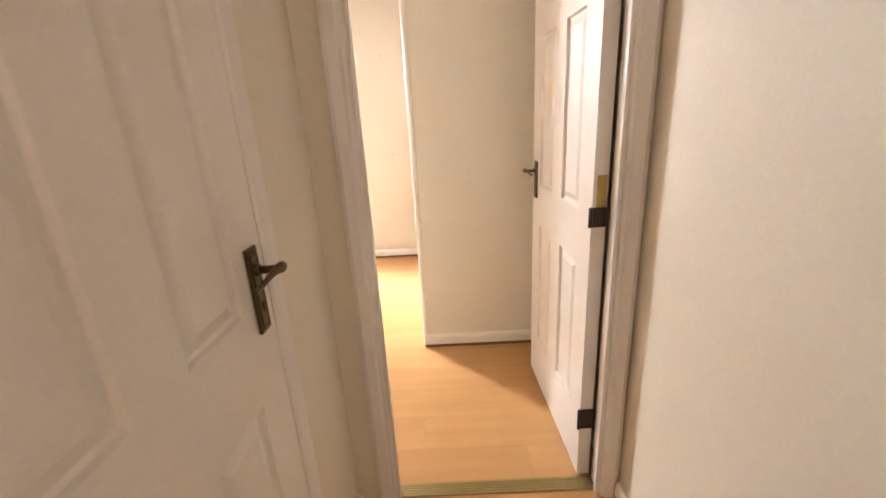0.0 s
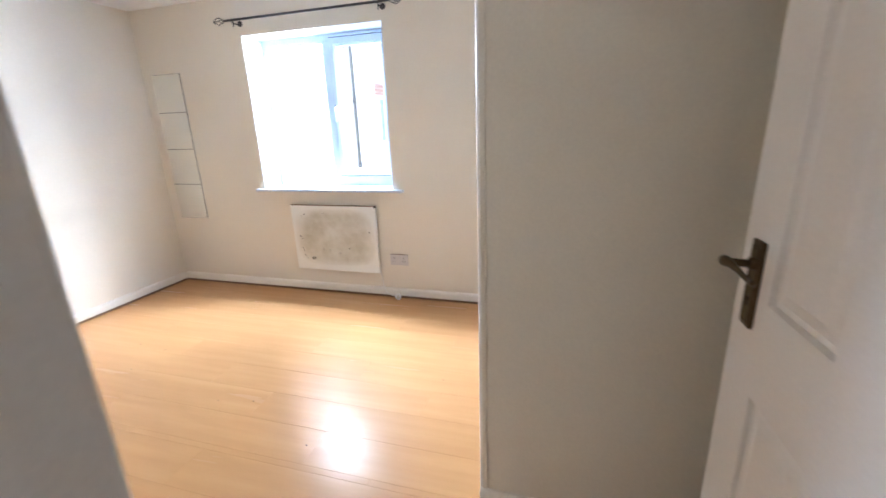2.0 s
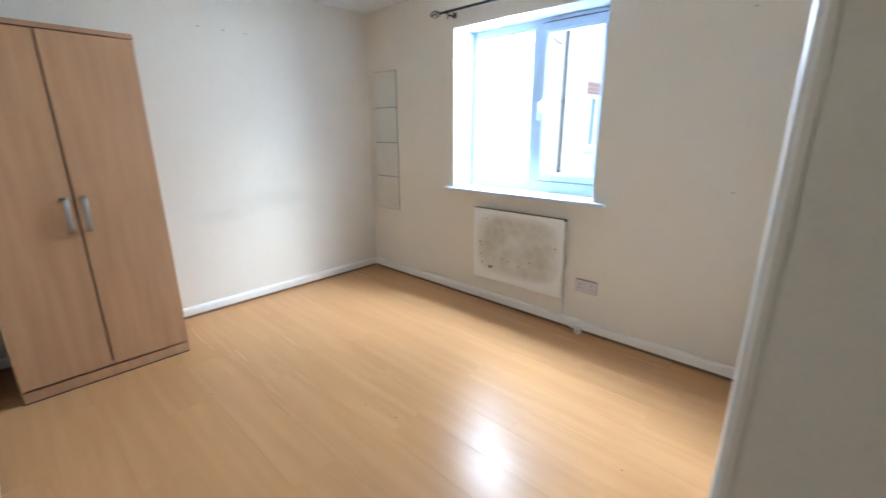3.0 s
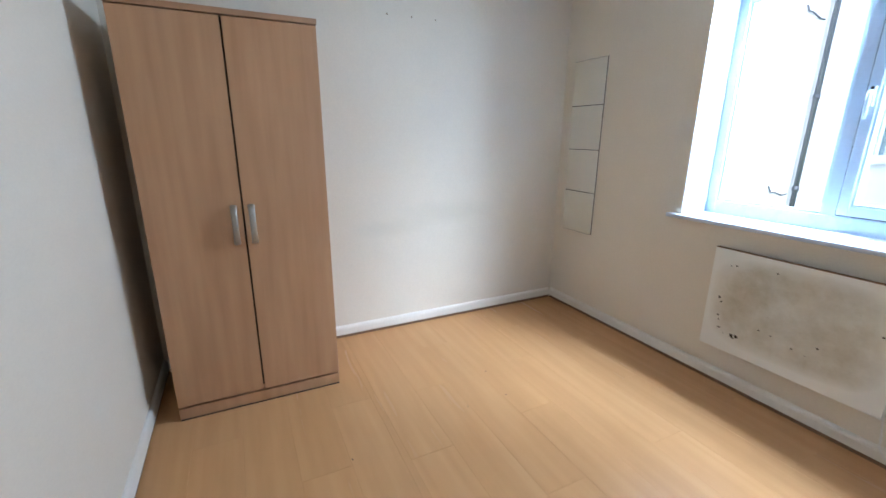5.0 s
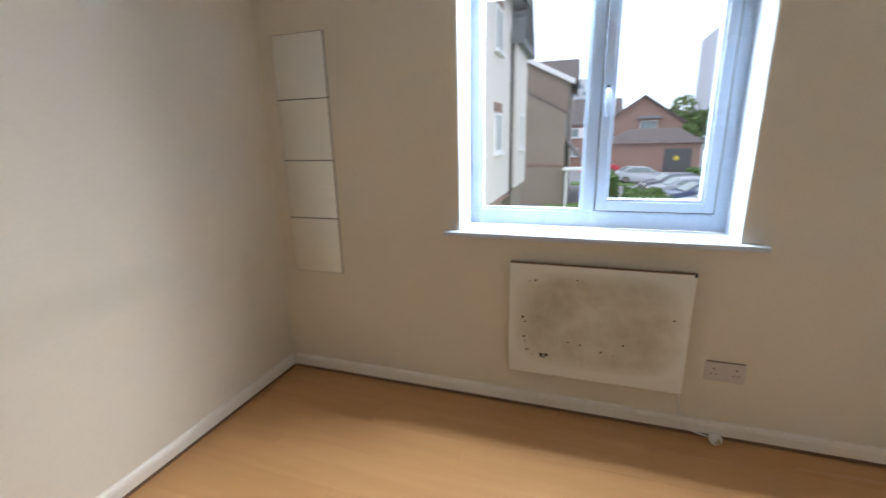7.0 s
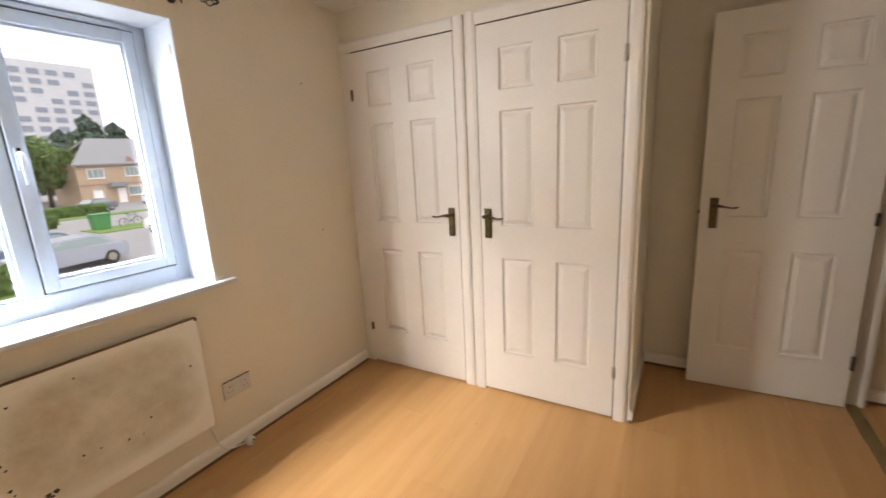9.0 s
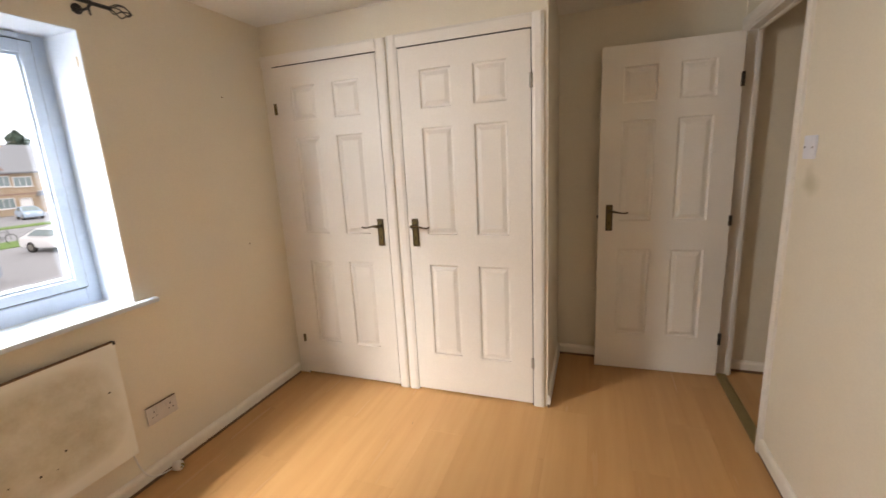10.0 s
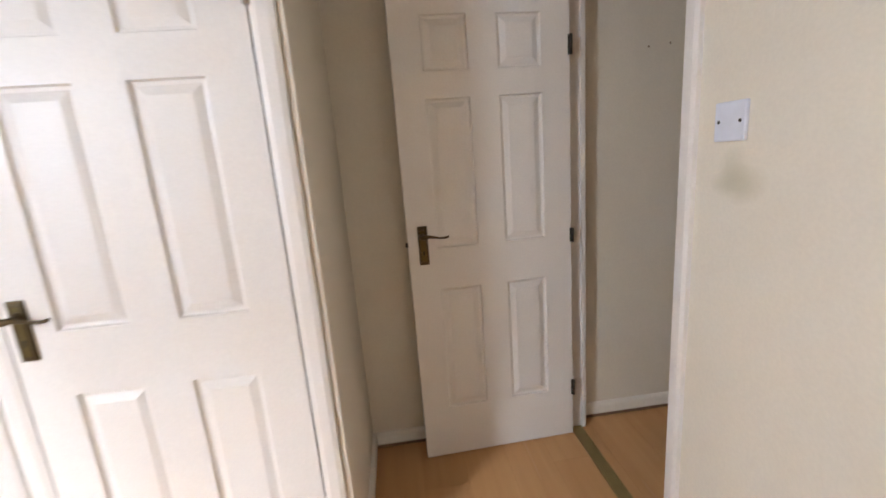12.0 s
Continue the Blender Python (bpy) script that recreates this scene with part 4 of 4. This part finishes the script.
shelter = thing("timber_shelter", "white post shelter on the lawn", "shelter", pose(-1.2, 26.2, GZ))
for x, y in ((-0.7, 0), (0.5, 0), (-0.7, 1.2), (0.5, 1.2)):
    part("post", boxes(((x - 0.06, y - 0.06, 0), (x + 0.06, y + 0.06, 2.1)), bevel=0.01), WHITEPAINT, shelter)
part("shelter_roof", boxes(((-0.9, -0.2, 2.1), (0.7, 1.4, 2.22)), bevel=0.02), WHITEPAINT, shelter)


def hedge(x0, x1, y0, y1, h, seed, label):
    r = random.Random(seed)
    bm = boxes(((x0 + 0.1, y0 + 0.1, GZ), (x1 - 0.1, y1 - 0.1, GZ + h - 0.12)))
    for _ in range(700):
        side = r.random()
        p = Vector((r.uniform(x0, x1), r.uniform(y0, y1), GZ + h * r.uniform(0.86, 1.04)))
        if side < 0.6:
            p = Vector((r.uniform(x0, x1), y0 + r.uniform(-0.05, 0.12), GZ + r.uniform(0.05, h)))
        elif side < 0.7:
            p = Vector((x0 + r.uniform(-0.05, 0.12), r.uniform(y0, y1), GZ + r.uniform(0.05, h)))
        s = r.uniform(0.10, 0.22)
        q = Euler((r.uniform(0, 6), r.uniform(0, 6), r.uniform(0, 6))).to_matrix()
        bm.faces.new([bm.verts.new(p + q @ Vector(c) * s) for c in ((-1, 0, 0), (0, -0.6, 0.1), (1, 0, 0), (0, 0.6, 0.1))])
    solid("hedge", bm, HEDGE, label, "hedge")


hedge(-0.6, 1.0, 28.2, 36.0, 1.5, 1, "clipped green hedge beside the lawn")
hedge(12.0, 18.5, 53.0, 54.2, 1.0, 2, "low green hedge along the far road")
hedge(8.0, 11.5, 44.0, 46.0, 0.9, 3, "low green hedge by the parking court")
hedge(1.2, 3.0, 21.5, 27.2, 1.1, 4, "rounded green bush beside the parked cars")


def tree(x, y, h, spread, seed, material, conical, label):
    r = random.Random(seed)
    t = thing("tree", label, "tree", pose(x, y, GZ))
    bm = bmesh.new()
    tube(bm, [(0, 0, 0), (0.1, 0, h * 0.3), (0, 0.1, h * 0.6), (0, 0, h * 0.92)], [h * 0.03, h * 0.024, h * 0.014, h * 0.004], 8)
    for k in range(7):
        a = k * 2.4
        z = h * (0.3 + 0.07 * k)
        tube(bm, [(0, 0, z), (math.cos(a) * spread * 0.35, math.sin(a) * spread * 0.35, z + h * 0.07), (math.cos(a) * spread * 0.7, math.sin(a) * spread * 0.7, z + h * 0.10)], [h * 0.010, h * 0.007, h * 0.003], 6)
    part("trunk", bm, BARK, t)
    bm = bmesh.new()
    lobes = [(Vector((r.gauss(0, spread * 0.38), r.gauss(0, spread * 0.38), h * r.uniform(0.38, 0.85))), spread * r.uniform(0.28, 0.5)) for _ in range(11)]
    for _ in range(4200 if conical else 2600):
        if conical:
            u = r.random() ** 0.7
            a = r.uniform(0, 6.283)
            rad = spread * (1 - u) ** 0.78 * r.uniform(0.3, 1.15) * (0.8 + 0.35 * math.sin(u * 34 + a * 0.5))
            p = Vector((math.cos(a) * rad, math.sin(a) * rad, h * (0.12 + 0.88 * u)))
        else:
            c, rad = r.choice(lobes)
            d = Vector((r.gauss(0, 1), r.gauss(0, 1), r.gauss(0, 1))).normalized()
            p = c + d * rad * r.uniform(0.7, 1.08)
        s = h * r.uniform(0.020, 0.045)
        q = Euler((r.uniform(0, 6), r.uniform(0, 6), r.uniform(0, 6))).to_matrix()
        bm.faces.new([bm.verts.new(p + q @ Vector(v) * s) for v in ((-1, 0, 0), (0, -0.7, 0.2), (1, 0, 0), (0, 0.7, 0.2))])
    part("crown", bm, material, t)


tree(14.0, 72.0, 9.5, 4.2, 11, LEAVES, False, "leafy green tree behind the garage")
tree(20.5, 74.0, 9.8, 4.4, 12, LEAVES, False, "leafy green tree beside the tower block")
tree(25.0, 80.0, 8.5, 3.8, 13, LEAVES, False, "leafy green tree at the far road")
for x, y, h, w, s in ((27.0, 86, 10.8, 6.0, 21), (31.5, 88, 13.4, 6.6, 22), (36.2, 90, 12.6, 6.6, 23), (40.5, 89, 12.0, 6.2, 24), (46.0, 90, 12.6, 6.4, 25), (22.0, 90, 9.8, 5.4, 26)):
    tree(x, y, h, w, s, CONIFER, True, "tall dark conifer behind the terraced houses")

# red brick house group with the garage in front
rh = thing("brick_house", "red brick house with a grey-brown tiled roof and white boarding", "house", pose(0, 0, 0))
bm = boxes(((-10.0, 62.0, GZ), (3.0, 70.0, 3.05)))
prism(bm, [(1.2, GZ), (10.0, GZ), (10.0, 2.9), (5.4, 5.9), (1.2, 3.05)], "y", 60.6, 68.0)
part("wall", bm, REDBRICK, rh)
part("white_boarding", boxes(((-10.0, 61.9, 1.15), (1.1, 62.0, 2.5))), WHITEPAINT, rh, "white boarded band")
bm = bmesh.new()
gable_roof(bm, -10.0, 3.0, 62.0, 70.0, 3.05, 6.1, "x", 0.4, 0.2)
gable_roof(bm, 1.2, 10.0, 60.6, 68.0, 2.95, 5.9, "y", 0.4, 0.2)
part("roof", bm, TILES, rh)
bm = bmesh.new()
for k in range(9):
    box(bm, (-10.3, 61.62 + k * 0.46, 2.98 + k * 0.350), (2.2, 61.66 + k * 0.46, 3.06 + k * 0.350))
part("tile_courses", bm, SLATES, rh)
for x, z in ((-2.6, 1.3), (0.1, 1.3), (-2.6, -1.2), (0.1, -1.2)):
    house_window(rh, pose(x, 61.86, z, 0, 0, 180), 1.3, 1.15, 1)
house_window(rh, pose(6.2, 60.55, 1.9, 0, 0, 180), 1.9, 1.2, 2)
part("canopy", boxes(((4.9, 59.9, 3.35), (7.5, 60.6, 3.65))), SLATES, rh)

gar = thing("garage_block", "red brick garage with a hipped tiled roof and dark doors", "garage", pose(0, 0, 0))
part("wall", boxes(((0.9, 53.5, GZ), (10.7, 58.0, 0.55))), REDBRICK, gar)
bm = bmesh.new()
v = [bm.verts.new(p) for p in ((0.5, 53.1, 0.5), (11.1, 53.1, 0.5), (11.1, 58.4, 0.5), (0.5, 58.4, 0.5), (3.9, 55.7, 2.1), (8.8, 55.7, 2.1))]
for f in ((0, 1, 5, 4), (1, 2, 5), (2, 3, 4, 5), (3, 0, 4), (0, 3, 2, 1)):
    bm.faces.new([v[i] for i in f])
part("roof", bm, TILES, gar)
part("garage_door", boxes(((7.2, 53.42, GZ), (9.9, 53.5, -0.10))), PIPEM, gar, "dark garage door")
part("yellow_notice", boxes(((8.2, 53.39, -1.35), (8.65, 53.42, -0.90))), plain("yellow_notice", (0.7, 0.55, 0.05), 0.6), gar, "small yellow notice")

# terraced houses across the court
tr = thing("terraced_houses", "buff brick terraced houses with a grey tiled roof", "house", pose(0, 0, 0))
TY = 70.0
part("wall", boxes(((22.4, TY, GZ), (52.0, TY + 8, 2.9))), BUFFBRICK, tr)
bm = bmesh.new()
gable_roof(bm, 22.4, 52.0, TY, TY + 8, 2.9, 6.1, "x", 0.4, 0.2)
for v in bm.verts:
    if v.co.x < 23 and v.co.z > 5.5:
        v.co.x += 3.6
part("roof", bm, SLATES, tr)
part("brick_band", boxes(((22.4, TY - 0.04, -0.1), (52.0, TY, 0.1))), REDBRICK, tr)
for x in (25.6, 32.0, 38.4, 44.8):
    house_window(tr, pose(x - 1.1, TY - 0.02, 0.9, 0, 0, 180), 1.9, 1.25, 2)
    house_window(tr, pose(x + 3.2, TY - 0.02, 1.0, 0, 0, 180), 1.7, 1.3, 2)
    house_window(tr, pose(x + 3.2, TY - 0.02, -1.7, 0, 0, 180), 1.7, 1.3, 2)
    dormer = bmesh.new()
    prism(dormer, [(x + 2.2, 2.4), (x + 4.2, 2.4), (x + 3.2, 3.7)], "y", TY - 0.15, TY + 0.9)
    part("gablet", dormer, REDBRICK, tr, "small red tile-hung gablet")
    part("front_door", boxes(((x + 1.0, TY - 0.06, GZ), (x + 2.0, TY, -0.55))), WHITEPAINT, tr, "white front door")
    cn = bmesh.new()
    prism(cn, [(x - 0.1, -0.35), (x + 2.2, -0.35), (x + 1.9, 0.25), (x + 0.2, 0.25)], "y", TY - 0.9, TY)
    part("porch_roof", cn, SLATES, tr)
    part("archway", boxes(((x - 1.9, TY - 0.05, GZ), (x - 0.7, TY, -0.5)), bevel=0.3), WHITEPAINT, tr)

# distant tower blocks
def tower(x0, x1, y, z1, floors, label):
    t = thing("tower_block", label, "building", pose(0, 0, 0))
    part("wall", boxes(((x0, y, GZ), (x1, y + 20, z1))), TOWERM, t)
    n = max(3, int((x1 - x0) / 3.6))
    step = (z1 - 2) / floors
    bm = bmesh.new()
    for k in range(floors):
        for i in range(n):
            cx = x0 + (i + 0.5) * (x1 - x0) / n
            if (i * 7 + k * 3) % 5:
                box(bm, (cx - 1.2, y - 0.15, 1.2 + k * step), (cx + 1.2, y + 0.1, 1.2 + k * step + step * 0.55))
    tagged(part("window_rows", bm, plain("tower_windows", (0.20, 0.24, 0.30), 0.3), t), kind="stuff")


tower(33.0, 59.5, 150.0, 31.0, 12, "pale panelled tower block in the distance")
tower(1.6, 8.0, 230.0, 25.5, 8, "pale tower block far beyond the roofs")
tower(-8.6, -1.0, 190.0, 24.0, 8, "stepped pale block of flats far beyond the roofs")


# parked cars
def car(x, y, rz, colour, label, scale=1.0):
    paintm = plain("car_paint", colour, 0.25)
    c = thing("car", label, "car", pose(x, y, GZ, 0, 0, rz) @ Matrix.Scale(scale, 4))
    bm = bmesh.new()
    prism(bm, [(-2.05, 0.28), (-2.1, 0.55), (-1.98, 0.82), (-1.15, 0.93), (-0.45, 1.36), (0.9, 1.40), (1.62, 0.98), (2.02, 0.90), (2.1, 0.6), (2.05, 0.28)], "y", -0.84, 0.84)
    for v in bm.verts:
        if v.co.z > 0.95:
            v.co.y *= 0.80
    bmesh.ops.bevel(bm, geom=bm.edges[:], offset=0.05, segments=2, affect="EDGES")
    part("body", bm, paintm, c)
    for s in (1, -1):
        bm = bmesh.new()
        prism(bm, [(-1.0, 0.96), (-0.42, 1.30), (0.85, 1.33), (1.4, 0.99)], "y", s * 0.79, s * 0.815)
        for v in bm.verts:
            if v.co.z > 1.1:
                v.co.y -= s * 0.10
        part("side_window", bm, DARKGLASS, c)
    bm = bmesh.new()
    v = [bm.verts.new(p) for p in ((-1.17, -0.72, 0.955), (-1.17, 0.72, 0.955), (-0.50, 0.58, 1.345), (-0.50, -0.58, 1.345))]
    w = [bm.verts.new((p.co.x - 0.02, p.co.y, p.co.z + 0.03)) for p in v]
    bm.faces.new(v)
    bm.faces.new(w)
    for k in range(4):
        bm.faces.new((v[k], v[(k + 1) % 4], w[(k + 1) % 4], w[k]))
    part("windscreen", bm, DARKGLASS, c)
    bm = bmesh.new()
    v = [bm.verts.new(p) for p in ((1.58, -0.70, 1.01), (1.58, 0.70, 1.01), (0.95, 0.58, 1.37), (0.95, -0.58, 1.37))]
    w = [bm.verts.new((p.co.x + 0.02, p.co.y, p.co.z + 0.03)) for p in v]
    bm.faces.new(v)
    bm.faces.new(w)
    for k in range(4):
        bm.faces.new((v[k], v[(k + 1) % 4], w[(k + 1) % 4], w[k]))
    part("rear_window", bm, DARKGLASS, c)
    for wx in (-1.3, 1.28):
        for s in (1, -1):
            bm = bmesh.new()
            tube(bm, [(wx, s * 0.66, 0.31), (wx, s * 0.70, 0.31), (wx, s * 0.84, 0.31), (wx, s * 0.86, 0.31)], [0.28, 0.31, 0.31, 0.27], 18)
            wh = part("wheel", bm, RUBBER, c)
            bm = bmesh.new()
            tube(bm, [(wx, s * 0.85, 0.31), (wx, s * 0.868, 0.31)], [0.20, 0.17], 14)
            part("rim", bm, STEEL, wh)
    for s in (1, -1):
        part("headlight", boxes(((-2.09, s * 0.50 - 0.16, 0.62), (-1.96, s * 0.50 + 0.16, 0.76)), bevel=0.03), WHITEPAINT, c)
        part("rear_light", boxes(((1.98, s * 0.62 - 0.12, 0.66), (2.09, s * 0.62 + 0.12, 0.86)), bevel=0.03), plain("red_lens", (0.5, 0.02, 0.02), 0.3), c)


for x, y, rz, colour, label in (
        (5.6, 24.6, 10, (0.30, 0.34, 0.40), "silver car parked in the court"),
        (5.3, 27.6, 8, (0.08, 0.12, 0.22), "dark blue car parked in the court"),
        (5.0, 30.6, 8, (0.48, 0.52, 0.58), "light silver car parked in the court"),
        (4.9, 33.6, 8, (0.16, 0.18, 0.23), "dark grey car parked in the court"),
        (3.5, 41.0, 190, (0.52, 0.56, 0.62), "pale silver car with red rear lights"),
        (0.4, 50.5, 12, (0.55, 0.04, 0.06), "red car parked behind the hedge"),
        (13.6, 31.0, 100, (0.78, 0.78, 0.79), "white car parked across the court"),
        (26.5, 61.0, 75, (0.42, 0.56, 0.70), "pale blue car parked before the terraced houses"),
        (19.0, 57.5, 20, (0.12, 0.14, 0.18), "dark car parked by the far hedge"),
        (15.4, 66.0, 90, (0.65, 0.10, 0.08), "red and white van parked on the far road")):
    car(x, y, rz, colour, label)

bin_ = thing("wheelie_bin", "green plastic wheelie bin by the kerb", "bin", pose(12.2, 38.6, GZ))
bm = bmesh.new()
prism(bm, [(-0.45, 0.0), (0.45, 0.0), (0.55, 1.1), (-0.55, 1.1)], "y", -0.45, 0.45)
part("bin_body", bm, GREENPL, bin_)
part("bin_lid", boxes(((-0.58, -0.5, 1.1), (0.58, 0.5, 1.2)), bevel=0.04), GREENPL, bin_)
bike = thing("bicycle", "dark bicycle leaning by the green bin", "bicycle", pose(14.0, 38.2, GZ, 0, 0, 8))
for x in (-0.52, 0.52):
    bm = bmesh.new()
    tube(bm, [(x + 0.33 * math.cos(a), 0, 0.34 + 0.33 * math.sin(a)) for a in (2 * math.pi * k / 20 for k in range(21))], 0.02, 6)
    part("wheel", bm, RUBBER, bike)
bm = bmesh.new()
for a, b in (((-0.52, 0, 0.34), (-0.15, 0, 0.85)), ((-0.52, 0, 0.34), (0.0, 0, 0.32)), ((0.0, 0, 0.32), (-0.18, 0, 0.95)), ((0.0, 0, 0.32), (0.42, 0, 0.85)), ((-0.15, 0, 0.85), (0.42, 0, 0.85)), ((0.52, 0, 0.34), (0.40, 0, 1.0))):
    tube(bm, [a, b], 0.02, 6)
part("frame", bm, PIPEM, bike)
part("saddle", boxes(((-0.32, -0.07, 0.95), (-0.06, 0.07, 1.01)), bevel=0.02), RUBBER, bike)


# ---------------------------------------------------------------- laminate boards
floor_ob = bpy.data.objects["floor"]
BW, BL = 0.193, 1.20
board_cache = {}


def board(x0, x1, y0, y1):
    if x1 - x0 < 0.02 or y1 - y0 < 0.012:
        return
    key = (round(x1 - x0, 3), round(y1 - y0, 3))
    if key not in board_cache:
        l, w = key
        e = 0.0007
        bm = bmesh.new()
        lo = [bm.verts.new(p) for p in ((0, 0, -0.011), (l, 0, -0.011), (l, w, -0.011), (0, w, -0.011))]
        mid = [bm.verts.new((p.co.x, p.co.y, -0.0008)) for p in lo]
        top = [bm.verts.new(p) for p in ((e, e, 0), (l - e, e, 0), (l - e, w - e, 0), (e, w - e, 0))]
        for a, b in ((lo, mid), (mid, top)):
            for k in range(4):
                bm.faces.new((a[k], a[(k + 1) % 4], b[(k + 1) % 4], b[k]))
        bm.faces.new(top)
        board_cache[key] = mesh_of("floor_board", bm, FLOOR)
    ob = new("floor_board", board_cache[key])
    ob.parent = floor_ob
    ob.matrix_basis = pose(x0, y0, 0)


def lay(x0, x1, y0, y1, seed):
    r = random.Random(seed)
    y, row = y0, 0
    while y < y1:
        x = x0 - (row * 0.41 + r.uniform(0, 0.06)) % BL
        while x < x1:
            board(max(x, x0) + 0.0002, min(x + BL, x1) - 0.0002, y + 0.0002, min(y + BW, y1) - 0.0002)
            x += BL
        y += BW
        row += 1


lay(X0, CX + 0.02, CY, Y1, 3)
lay(X0, X1, 0.770, CY, 5)
lay(HX, X1, HALL_END, 0.770, 8)
